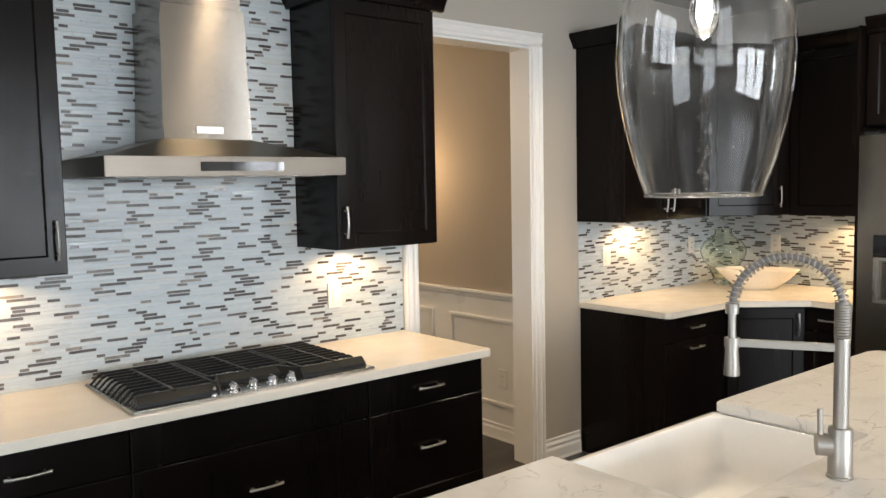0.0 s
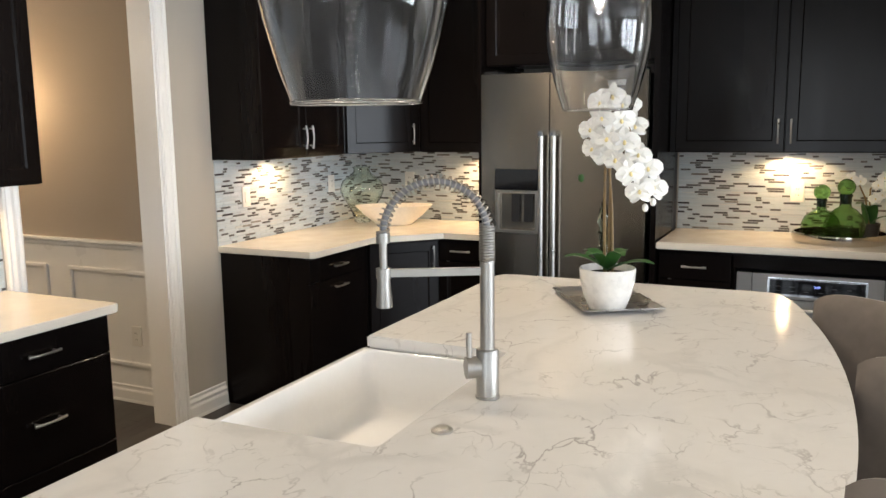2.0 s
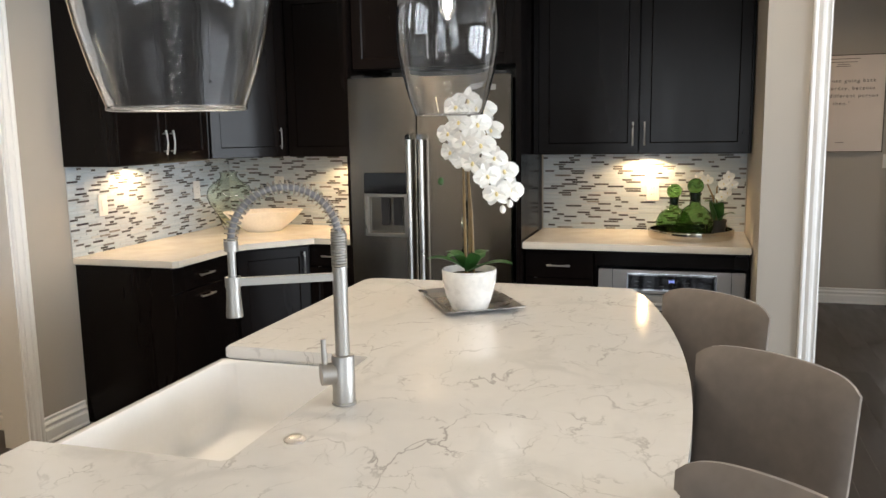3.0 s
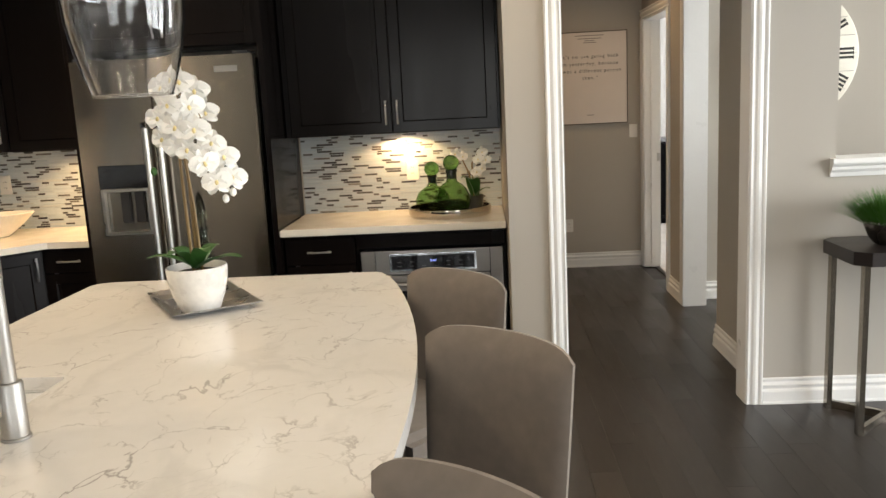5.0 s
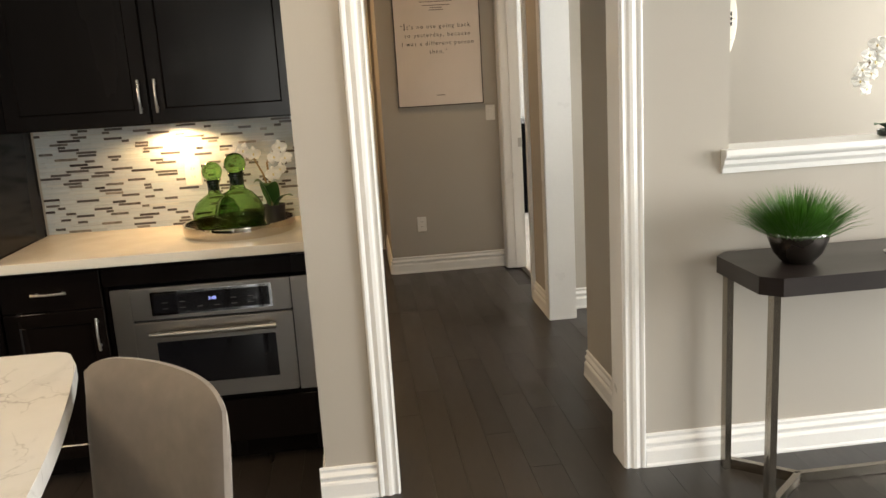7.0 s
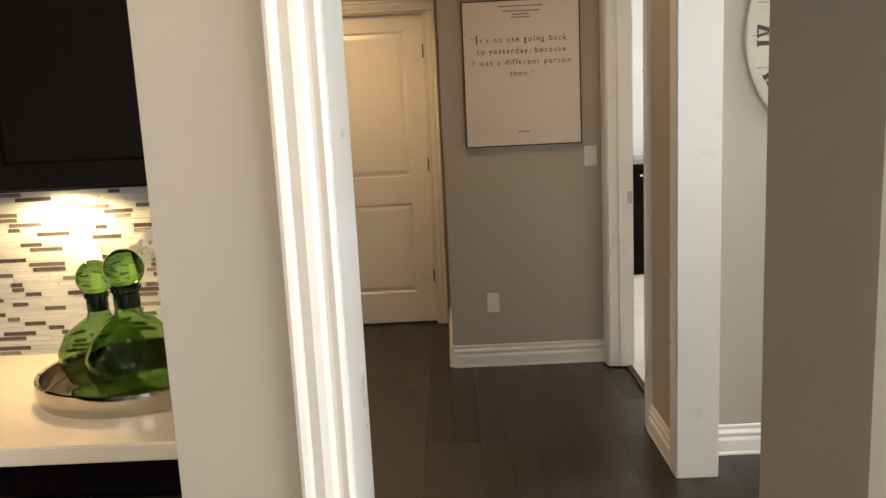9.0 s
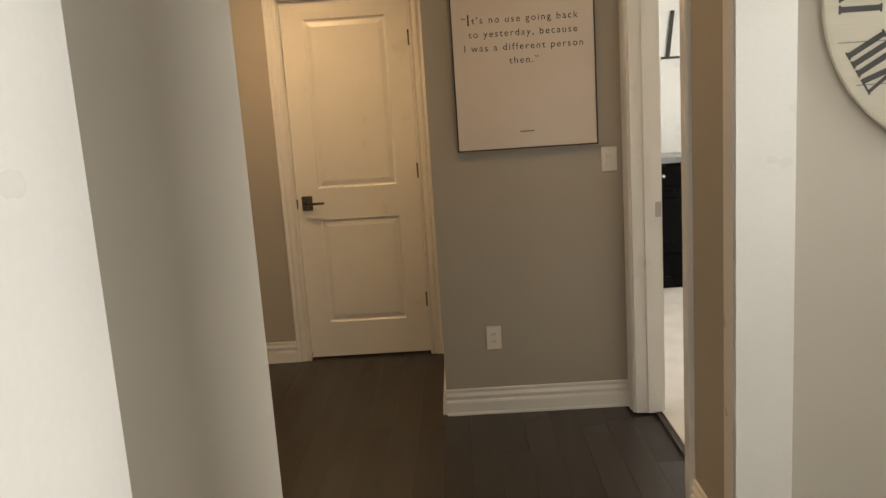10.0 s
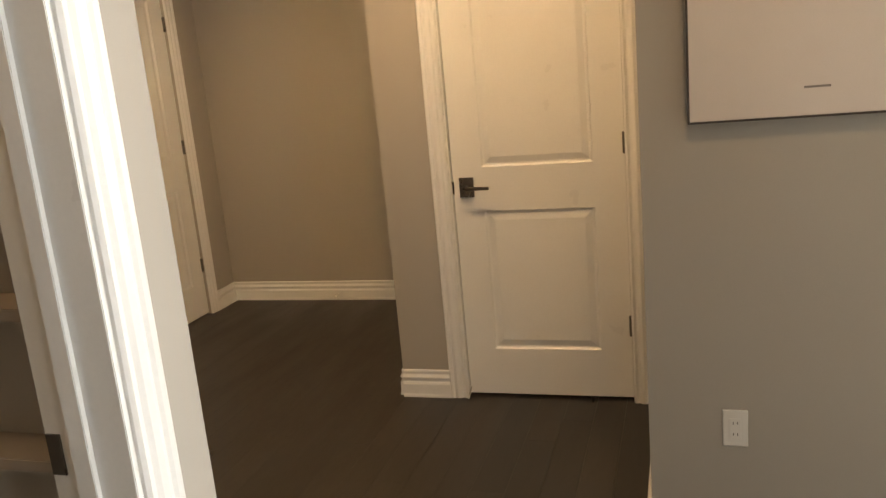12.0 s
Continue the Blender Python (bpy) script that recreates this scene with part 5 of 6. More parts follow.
for k, (sx, sy, rz) in enumerate([(3.197, -2.21, -41.5), (3.318, -2.965, -38.5), (3.270, -3.760, -41)]):
    if k == 0:
        ST.matrix_basis = pose(sx, sy, 0, 0, 0, rz)
    else:
        copy_thing(ST, pose(sx, sy, 0, 0, 0, rz))

# ---- corner counter: glass demijohn and stone bowl ----
V = Vector((0.175, -0.290, CT + 0.001))
vase = thing("glass_vase", V, "pale green bubble glass demijohn vase on the corner counter", "vase")
prof = [(0.0, 0.004), (0.048, 0.0), (0.058, 0.008), (0.064, 0.035), (0.082, 0.085), (0.106, 0.130), (0.136, 0.175), (0.150, 0.215), (0.148, 0.248), (0.132, 0.282), (0.102, 0.310), (0.070, 0.328), (0.056, 0.345), (0.055, 0.368), (0.063, 0.380)]
part("body", lathe(bmesh.new(), prof + [(r - 0.005, z) for r, z in prof[:3:-1]] + [(0.050, 0.040), (0, 0.034)], V, 40), PALE_GREEN, vase, smooth=True).visible_shadow = False
BW = Vector((0.465, -0.365, CT + 0.001))
bowl = thing("stone_bowl", BW, "cream flared oval bowl on the corner counter", "bowl")
bm = bmesh.new()
for prof in ([(0, 0), (0.09, 0), (0.10, 0.004), (0.17, 0.06), (0.225, 0.118), (0.222, 0.122), (0.212, 0.118), (0.155, 0.06), (0.085, 0.014), (0, 0.012)],):
    lathe(bm, [(a * 1.14, b * 1.1) for a, b in prof], (0, 0, 0), 40, squash=0.55)
bmesh.ops.transform(bm, verts=bm.verts, matrix=Matrix.Translation(BW) @ Matrix.Rotation(radians(32), 4, "Z"))
part("bowl_body", bm, BOWL_STONE, bowl, smooth=True)

# ---- niche counter: round tray, two decanters, small orchid ----
RT = Vector((3.136, -0.290, NCT + 0.001))
rt = thing("round_tray", RT, "round mirrored silver tray on the niche counter", "tray")
part("tray_base", lathe(bmesh.new(), [(0, 0), (0.214, 0), (0.214, 0.005), (0, 0.006)], RT, 48), MIRROR_TRAY, rt, smooth=True)
part("rim", lathe(bmesh.new(), [(0.215, 0), (0.230, 0.0), (0.236, 0.02), (0.234, 0.048), (0.229, 0.051), (0.224, 0.048), (0.222, 0.008), (0.215, 0.006)], RT, 56), MIRROR_TRAY, rt, smooth=True)


def decanter(at, s, slim, ball, label):
    at = Vector(at)
    root = thing("decanter", at, label, "decanter", "green decanters")
    prof = [(0, 0.004), (0.05, 0.0), (0.078, 0.012), (0.095, 0.05), (0.096, 0.08), (0.078, 0.118), (0.046, 0.142), (0.027, 0.154), (0.023, 0.168), (0.023, 0.202), (0.029, 0.206)]
    prof = [(r * s * slim if z < 0.13 else r * s, z * s) for r, z in prof]
    part("bottle", lathe(bmesh.new(), prof + [(max(0, r - 0.004), z) for r, z in prof[::-1][:-1]] + [(0, 0.012)], at, 36), GREEN_GLASS, root, smooth=True).visible_shadow = False
    part("neck_ring", lathe(bmesh.new(), [(0.0232 * s, 0.168 * s), (0.0240 * s, 0.171 * s), (0.0240 * s, 0.196 * s), (0.0275 * s, 0.199 * s), (0.0275 * s, 0.208 * s), (0.0232 * s, 0.212 * s)], at, 24), NECK_GREEN, root, smooth=True)
    bm = bmesh.new()
    bmesh.ops.create_uvsphere(bm, u_segments=24, v_segments=14, radius=ball, matrix=Matrix.Translation(at + Z * (0.206 * s + ball * 0.92)))
    tube(bm, [at + Z * 0.185 * s, at + Z * 0.212 * s], 0.017 * s, 12)
    part("stopper", bm, STOPPER_GLASS, root, "green glass ball stopper", True)


decanter(RT + Vector((-0.094, 0.010, 0.008)), 1.03, 1.0, 0.0425, "short green glass decanter with ball stopper on the tray")
decanter(RT + Vector((0.020, -0.095, 0.008)), 1.20, 0.88, 0.0445, "taller green glass decanter with ball stopper on the tray")
OP = RT + Vector((0.145, 0.04, 0.008))
so = thing("small_orchid", OP, "small white orchid in a black pot on the tray", "orchid")
part("pot", lathe(bmesh.new(), [(0, 0), (0.040, 0), (0.050, 0.09), (0.047, 0.09), (0.045, 0.078), (0, 0.078)], OP, 24), DARK_PLASTIC, so, "black pot", True)
rng = random.Random(9)
fl = [(OP + Vector((dx, dy, dz)), (rng.uniform(-0.5, 0.5), -1, rng.uniform(-0.2, 0.3))) for dx, dy, dz in ((0.050, -0.03, 0.335), (0.025, -0.03, 0.295), (0.070, -0.03, 0.290), (0.045, -0.04, 0.245), (0.015, -0.04, 0.225), (-0.10, -0.02, 0.330), (-0.125, -0.02, 0.305), (-0.06, -0.03, 0.315))]
orchid(so, OP + Z * 0.08, fl, [[OP + Vector((-0.005, 0, 0.08)), OP + Vector((-0.008, 0, 0.20)), OP + Vector((-0.01, -0.01, 0.27)), OP + Vector((0.03, -0.02, 0.34)), OP + Vector((0.06, -0.02, 0.33))],
                               [OP + Vector((0, 0, 0.08)), OP + Vector((-0.03, 0, 0.22)), OP + Vector((-0.08, -0.01, 0.33)), OP + Vector((-0.14, -0.01, 0.28))]], [((0.9, -0.5, 0), 0.10, 0.04, 0.05), ((-0.35, -1, 0), 0.055, 0.085, 0.105), ((-1, -0.15, 0), 0.075, 0.075, 0.115)], 0.032, 5)


# ---- plates on the walls ----
def plate(at, u, n, label, name, slots):
    at, u, n = Vector(at), Vector(u), Vector(n)
    root = thing(name, at, label, name.replace("_", " "), "wall plates")
    part("cover", panel_face(bmesh.new(), at - u * 0.036 - Z * 0.058 + n * 0.0005, u, Z, n, 0.072, 0.116, [(0, 0), (0, 0.004), (0.003, 0.006)]), PLATE, root)
    if slots == "switch":
        part("rocker", panel_face(bmesh.new(), at - u * 0.0165 - Z * 0.033 + n * 0.0062, u, Z, n, 0.033, 0.066, [(0, 0), (0.001, 0.003), (0.004, 0.004)]), PLATE, root)
    else:
        part("insert", panel_face(bmesh.new(), at - u * 0.0165 - Z * 0.033 + n * 0.0062, u, Z, n, 0.033, 0.066, [(0, 0), (0.001, 0.0015)]), PLATE, root)
        for dz in (-0.018, 0.018):
            for du in (-0.006, 0.006):
                part("slot", boxes((-0.0011, 0.0011, -0.0003, 0.0003, -0.004, 0.004)), INK, root).matrix_basis = Matrix.Translation(u * du + Z * dz + n * 0.0079 + ORIGIN[root.name])


plate((4.113, 2.525, 0.387), X, -Y, "white wall socket above the baseboard", "wall_socket", "socket")
plate((4.702, 2.525, 1.226), X, -Y, "white rocker light switch beside the framed print", "light_switch", "switch")
plate((0.009, -1.322, 1.17), Y, X, "white light switch on the tiled backsplash", "light_switch", "switch")
plate((0.009, -0.42, 1.185), Y, X, "white wall socket on the tiled backsplash", "wall_socket", "socket")
plate((0.40, -0.009, 1.19), X, -Y, "white wall socket on the tiled backsplash", "wall_socket", "socket")
plate((2.912, -0.009, 1.165), X, -Y, "white wall socket on the niche backsplash", "wall_socket", "socket")
plate((0.009, -3.277, 1.13), Y, X, "white light switch under the wall cabinet", "light_switch", "switch")
plate((-0.45, -1.772, 0.40), X, -Y, "white wall socket on the dining wainscot", "wall_socket", "socket")


# ---- doors ----
def door_leaf(root, at, u, n, w, h, hinge_far, knob=True):
    """A two-panel moulded door: at is the foot of one edge, u runs across, n faces the viewer. Hinges at the far or near edge."""
    at, u, n = Vector(at), Vector(u), Vector(n)
    bm = bmesh.new()
    th = 0.036
    st = 0.133
    cuts_u, cuts_z = [0, st, w - st, w], [0, 0.220, 0.866, 1.060, h - 0.112, h]
    for i in range(3):
        for j in range(5):
            o = at + u * cuts_u[i] + Z * cuts_z[j]
            ww, hh = cuts_u[i + 1] - cuts_u[i], cuts_z[j + 1] - cuts_z[j]
            if i == 1 and j in (1, 3):
                panel_face(bm, o, u, Z, n, ww, hh, [(0, 0), (0.008, -0.009), (0.016, -0.010), (0.040, -0.003), (0.044, -0.002)])
            else:
                panel_face(bm, o, u, Z, n, ww, hh, [(0, 0)])
    for a, b, c in ((at, u * w, Z * h),):
        back = [bm.verts.new(a - n * th + q) for q in (Vector((0, 0, 0)), b, b + c, c)]
        fr = [bm.verts.new(a + q) for q in (Vector((0, 0, 0)), b, b + c, c)]
        bm.faces.new(back)
        for k in range(4):
            bm.faces.new((fr[k], fr[(k + 1) % 4], back[(k + 1) % 4], back[k]))
    bmesh.ops.remove_doubles(bm, verts=bm.verts, dist=0.0004)
    leaf = part("leaf", bm, WHITE, root)
    hu = w + 0.001 if hinge_far else -0.001
    for hz in (0.335, 1.134, h - 0.25):
        part("hinge", tube(bmesh.new(), [at + u * hu + n * 0.004 + Z * (hz - 0.045), at + u * hu + n * 0.004 + Z * (hz + 0.045)], 0.0095, 10), PEWTER, root, "pewter hinge", True)
    if knob:
        ku = 0.062 if hinge_far else w - 0.062
        s = 1 if hinge_far else -1
        k0 = at + u * ku + Z * 0.975
        part("latch_plate", tube(bmesh.new(), [k0 - u * s * 0.064 + n * 0.003 - Z * 0.028, k0 - u * s * 0.064 + n * 0.003 + Z * 0.028], 0.006, 6), PEWTER, root, "dark latch plate")
        part("rose", extrude(bmesh.new(), [(-0.032, -0.044), (0.032, -0.044), (0.032, 0.044), (-0.032, 0.044)], k0 + n * 0.0005, u, Z, n * 0.009), PEWTER, root, "upright pewter rose")
        part("lever", tube(bmesh.new(), [k0 + n * 0.009, k0 + n * 0.05, k0 + n * 0.055 + u * s * 0.02, k0 + n * 0.053 + u * s * 0.11], [0.011, 0.0095, 0.009, 0.0075], 10), PEWTER, root, "pewter lever handle", True)
    return leaf


d1 = thing("door_1", (3.38, 3.575, 0.012), "closed white two-panel door in warm light", "door", kind="structure")
door_leaf(d1, (3.000, 3.575, 0.012), X, -Y, 0.749, 2.165, True)
casing_v((D1A, 3.55, 0), -X, -Y, DTOP), casing_v((D1B, 3.55, 0), X, -Y, DTOP)
casing_h((D1A - 0.08, 3.55, DTOP), X, -Y, D1B - D1A + 0.16)
solid("trim", boxes((D1A - 0.008, D1A + 0.004, 3.547, 3.62, 0, 2.188), (D1B - 0.004, D1B + 0.008, 3.547, 3.62, 0, 2.188), (D1A + 0.004, D1B - 0.004, 3.547, 3.62, 2.180, 2.196)), WHITE, "white door jamb lining", "trim", kind="structure")
d2 = thing("door_2", (0.82, 4.4, 0.012), "closed white two-panel door at the end of the alcove", "door", kind="structure")
door_leaf(d2, (0.835, D2A + 0.006, 0.012), Y, X, 0.756, 2.165, True)
casing_v((0.85, D2B, 0), Y, X, DTOP), casing_v((0.85, D2A, 0), -Y, X, DTOP)
casing_h((0.85, D2A - 0.08, DTOP), Y, X, D2B - D2A + 0.16)
casing_v((PX, PB, 0), Y, X, 2.19), casing_v((PX, PA, 0), -Y, X, 2.19)
casing_h((PX, PA - 0.08, 2.19), Y, X, PB - PA + 0.16)
pj = solid("trim", boxes((2.996, PX + 0.004, PB - 0.012, PB + 0.004, 0, 2.19), (2.996, PX + 0.004, PA - 0.004, PA + 0.012, 0, 2.19), (2.996, PX + 0.004, PA + 0.012, PB - 0.012, 2.178, 2.194), (3.05, 3.085, PB - 0.024, PB - 0.012, 0, 2.178), bevel=0.0015), WHITE, "white pantry door jamb with stop", "trim", kind="structure")
part("strike_plate", boxes((3.000, 3.026, PB - 0.0155, PB - 0.0115, 0.94, 1.01)), PEWTER, pj, "nickel strike plate")
pantry = thing("pantry_shelves", (2.4, 1.24, 0.64), "taupe painted pantry shelves in dim light", "shelf")
for zz in (0.40, 0.665, 0.93, 1.195, 1.465, 1.735):
    part("shelf_board", boxes((1.742, 2.99, 1.14, 1.234, zz - 0.011, zz + 0.011), bevel=0.002), TAUPE, pantry)


# ---- framed print ----
def words(name, body, at, size, mat, parent, u=X, n=-Y, spacing=1.0, align="CENTER"):
    c = bpy.data.curves.new(name, "FONT")
    c.body, c.size, c.align_x, c.space_character, c.extrude = body, size, align, spacing, 0.0004
    c.materials.append(mat)
    ob = new(name, c)
    ob.parent = parent
    up = Z
    rot = Matrix((u, up, n)).transposed().to_4x4()
    ob.matrix_basis = Matrix.Translation(Vector(at) - ORIGIN[parent.name if not parent.parent else parent.parent.name]) @ rot
    return ob


QX0, QX1, QZ0, QZ1, QY = 3.994, 4.650, 1.303, 2.106, 2.525
pic = thing("framed_print", ((QX0 + QX1) / 2, QY, QZ0), "large pale canvas quotation print in a thin brown frame", "wall print")
part("canvas", boxes((QX0 + 0.006, QX1 - 0.006, QY - 0.030, QY - 0.001, QZ0 + 0.006, QZ1 - 0.006)), CANVAS, pic)
part("frame", boxes((QX0, QX1, QY - 0.034, QY - 0.001, QZ0, QZ0 + 0.006), (QX0, QX1, QY - 0.034, QY - 0.001, QZ1 - 0.006, QZ1), (QX0, QX0 + 0.006, QY - 0.034, QY - 0.001, QZ0 + 0.006, QZ1 - 0.006), (QX1 - 0.006, QX1, QY - 0.034, QY - 0.001, QZ0 + 0.006, QZ1 - 0.006)), FRAME_BROWN, pic, "thin brown wood frame")
PM = (QX0 + QX1) / 2
words("lettering", "\u201c", (PM - 0.278, QY - 0.0305, 1.880), 0.043, INK, pic, align="LEFT")
words("lettering", "I", (PM - 0.256, QY - 0.0305, 1.872), 0.072, INK, pic, align="LEFT")
words("lettering", "t\u2019s no use going back", (PM - 0.232, QY - 0.0305, 1.880), 0.043, INK, pic, spacing=1.28, align="LEFT")
for body, zz in (("to yesterday, because", 1.818), ("I was a different person", 1.756), ("then.\u201d", 1.694)):
    words("lettering", body, (PM, QY - 0.0305, zz), 0.043, INK, pic, spacing=1.28)
for zz, w in ((2.072, 0.25), (2.046, 0.21), (2.028, 0.09), (2.012, 0.11), (1.383, 0.065)):
    part("small_print", boxes((PM - w / 2, PM + w / 2, QY - 0.0308, QY - 0.0302, zz - 0.003, zz + 0.003)), INK_PALE, pic)

# ---- wall clock in the nook ----
CC, CR, CY = Vector((5.562, 1.18, 1.760)), 0.476, 1.18
clock = thing("wall_clock", (CC.x, CY, CC.z - CR), "large round cream clock with black roman numerals", "clock")
bm = lathe(bmesh.new(), [(0, 0.030), (CR - 0.012, 0.030), (CR, 0.022), (CR, 0.004), (CR - 0.02, 0.001), (0, 0.001)], (0, 0, 0), 72)
bmesh.ops.transform(bm, verts=bm.verts, matrix=Matrix.Translation(CC) @ Matrix.Rotation(radians(90), 4, "X"))
part("face", bm, CLOCK_FACE, clock, "cream planked face", True)
for k in range(-3, 4):
    zz = CC.z + k * 0.125
    half = math.sqrt(max(0.01, (CR - 0.02) ** 2 - (zz - CC.z) ** 2))
    part("plank_line", boxes((CC.x - half, CC.x + half, CY - 0.0312, CY - 0.0298, zz - 0.0015, zz + 0.0015)), INK_PALE, clock)
ROMAN = ["XII", "I", "II", "III", "IIII", "V", "VI", "VII", "VIII", "IX", "X", "XI"]
for k, num in enumerate(ROMAN):
    a = radians(30 * k)
    out = Vector((math.sin(a), 0, math.cos(a)))
    right = Vector((math.cos(a), 0, -math.sin(a)))
    bm = bmesh.new()
    w = {"I": 0.030, "V": 0.062, "X": 0.062}
    total = sum(w[c] for c in num)
    pos = -total / 2
    c0 = CC + out * 0.375 - Y * 0.0305
    for c in num:
        mid = pos + w[c] / 2
        strokes = {"I": [(0, 0)], "V": [(-0.018, 0.0), (0.018, 0.0)], "X": [(-0.018, 0.018), (0.018, -0.018)]}[c]
        for s_out, s_in in strokes:
            t = 0.0085 if s_out >= 0 else 0.005
            q = [c0 + right * (mid + s_out - t) + out * 0.058, c0 + right * (mid + s_out + t) + out * 0.058, c0 + right * (mid + s_in + t) - out * 0.058, c0 + right * (mid + s_in - t) - out * 0.058]
            lo = [bm.verts.new(p) for p in q]
            hi = [bm.verts.new(p - Y * 0.0015) for p in q]
            bm.faces.new(hi)
            for i in range(4):
                bm.faces.new((lo[i], lo[(i + 1) % 4], hi[(i + 1) % 4], hi[i]))
        for so in (0.060, -0.060):
            q0 = c0 + right * (mid - w[c] * 0.42) + out * (so - 0.003)
            extrude(bm, [(0, 0), (w[c] * 0.84, 0), (w[c] * 0.84, 0.006), (0, 0.006)], q0, right, out, -Y * 0.0013)
        pos += w[c]
    part("numeral", bm, INK, clock, "black roman numeral")
for ang, ln, wd in ((310, 0.20, 0.012), (60, 0.30, 0.009)):
    a = radians(ang)
    out = Vector((math.sin(a), 0, math.cos(a)))
    right = Vector((math.cos(a), 0, -math.sin(a)))
    part("hand", extrude(bmesh.new(), [(-wd, -0.05), (wd, -0.05), (wd * 0.4, ln), (-wd * 0.4, ln)], CC - Y * 0.036, right, out, -Y * 0.003), INK, clock, "black clock pointer")

# ---- console table under the pass-through ----
TZ = 0.835
tab = thing("console_table", (5.6, -1.22, 0), "dark wood console table on brushed steel legs", "console table")
TX0, TX1, TY0, TY1 = 4.905, 6.33, -1.425, -1.005
part("tabletop", extrude(bmesh.new(), [(TX0, TY0 + 0.055), (TX0 + 0.055, TY0), (TX1 - 0.055, TY0), (TX1, TY0 + 0.055), (TX1, TY1 - 0.055), (TX1 - 0.055, TY1), (TX0 + 0.055, TY1), (TX0, TY1 - 0.055)], (0, 0, TZ - 0.06), X, Y, Z * 0.06), TABLE_WOOD, tab)


def bar(bm, p, q, w, h):
    p, q = Vector(p), Vector(q)
    d = (q - p).normalized()
    side = Vector((-d.y, d.x, 0)) if abs(d.z) < 0.9 else X
    up = d.cross(side)
    return extrude(bm, [(-w, -h), (w, -h), (w, h), (-w, h)], p, side, up, q - p)


for ex, s in ((4.957, 1), (6.26, -1)):
    for yy in (-1.045, -1.375):
        part("leg", bar(bmesh.new(), (ex, yy, 0), (ex, yy, TZ - 0.061), 0.012, 0.019), STEEL, tab, "brushed steel bar leg")
        part("floor_bar", bar(bmesh.new(), (ex + s * 0.013, yy, 0.02), (ex + s * 0.20, -1.205, 0.02), 0.011, 0.019), STEEL, tab, "brushed steel bar")
part("stretcher", bar(bmesh.new(), (5.165, -1.205, 0.0205), (6.05, -1.205, 0.0205), 0.011, 0.0185), STEEL, tab, "brushed steel stretcher")

GB = Vector((5.110, -1.235, TZ + 0.001))
gb = thing("potted_grass", GB, "green faux grass in a dark pewter bowl on the table", "potted grass")
part("bowl", lathe(bmesh.new(), [(0, 0.002), (0.045, 0), (0.052, 0.004), (0.078, 0.035), (0.098, 0.085), (0.100, 0.105), (0.096, 0.106), (0.092, 0.09), (0, 0.085)], GB, 36), PEWTER, gb, "dark pewter bowl", True)
part("bowl_rim", lathe(bmesh.new(), [(0.0995, 0.098), (0.1025, 0.102), (0.100, 0.108), (0.096, 0.1065)], GB, 36), CHROME, gb, "silver rim", True)
rng = random.Random(21)
vs, fs = [], []
for k in range(1500):
    a, r = rng.uniform(0, 2 * math.pi), 0.085 * math.sqrt(rng.random())
    p = Vector((r * math.cos(a), r * math.sin(a), 0.085))
    lean = 1.15 * r / 0.085 * rng.uniform(0.7, 1.1)
    ln = rng.uniform(0.12, 0.19)
    d = Vector((math.cos(a) * math.sin(lean), math.sin(a) * math.sin(lean), math.cos(lean))) + Vector((rng.uniform(-0.15, 0.15), rng.uniform(-0.15, 0.15), 0))
    side = Vector((-math.sin(a + rng.uniform(-1, 1)), math.cos(a), 0)).normalized() * 0.0016
    m1, m2 = p + d * ln * 0.55 + Z * 0.012, p + d * ln
    i = len(vs)
    vs += [p - side, p + side, m1 + side * 0.9, m1 - side * 0.9, m2]
    fs += [(i, i + 1, i + 2, i + 3), (i + 3, i + 2, i + 4)]
me = bpy.data.meshes.new("grass_blades")
me.from_pydata(vs, [], fs)
me.materials.append(GRASS)
blades = new("grass_blades", me)
blades.parent = gb
tagged(blades, "dense green grass blades", kind="stuff")

JB = Vector((5.49, -1.245, TZ + 0.001))
jar = thing("candle_lantern", JB, "silver and dark glass candle lantern on the table", "lantern")
part("foot", lathe(bmesh.new(), [(0, 0), (0.062, 0), (0.064, 0.008), (0.050, 0.016), (0.046, 0.034), (0, 0.034)], JB, 32), CHROME, jar, smooth=True)
part("glass_body", lathe(bmesh.new(), [(0.046, 0.0342), (0.050, 0.05), (0.050, 0.16), (0.046, 0.172), (0.043, 0.172), (0.047, 0.158), (0.047, 0.05), (0.043, 0.036)], JB, 32), BLACK_GLASS, jar, "dark glass cylinder", True)
part("lid", lathe(bmesh.new(), [(0.052, 0.172), (0.054, 0.184), (0.048, 0.20), (0.034, 0.225), (0.012, 0.238), (0.010, 0.252), (0.016, 0.262), (0.010, 0.273), (0, 0.275)], JB, 32), CHROME, jar, "domed silver lid", True)
for k in range(4):
    a = math.pi / 4 + k * math.pi / 2
    part("upright", tube(bmesh.new(), [JB + Vector((0.052 * math.cos(a), 0.052 * math.sin(a), 0.03)), JB + Vector((0.052 * math.cos(a), 0.052 * math.sin(a), 0.175))], 0.003, 6), CHROME, jar)

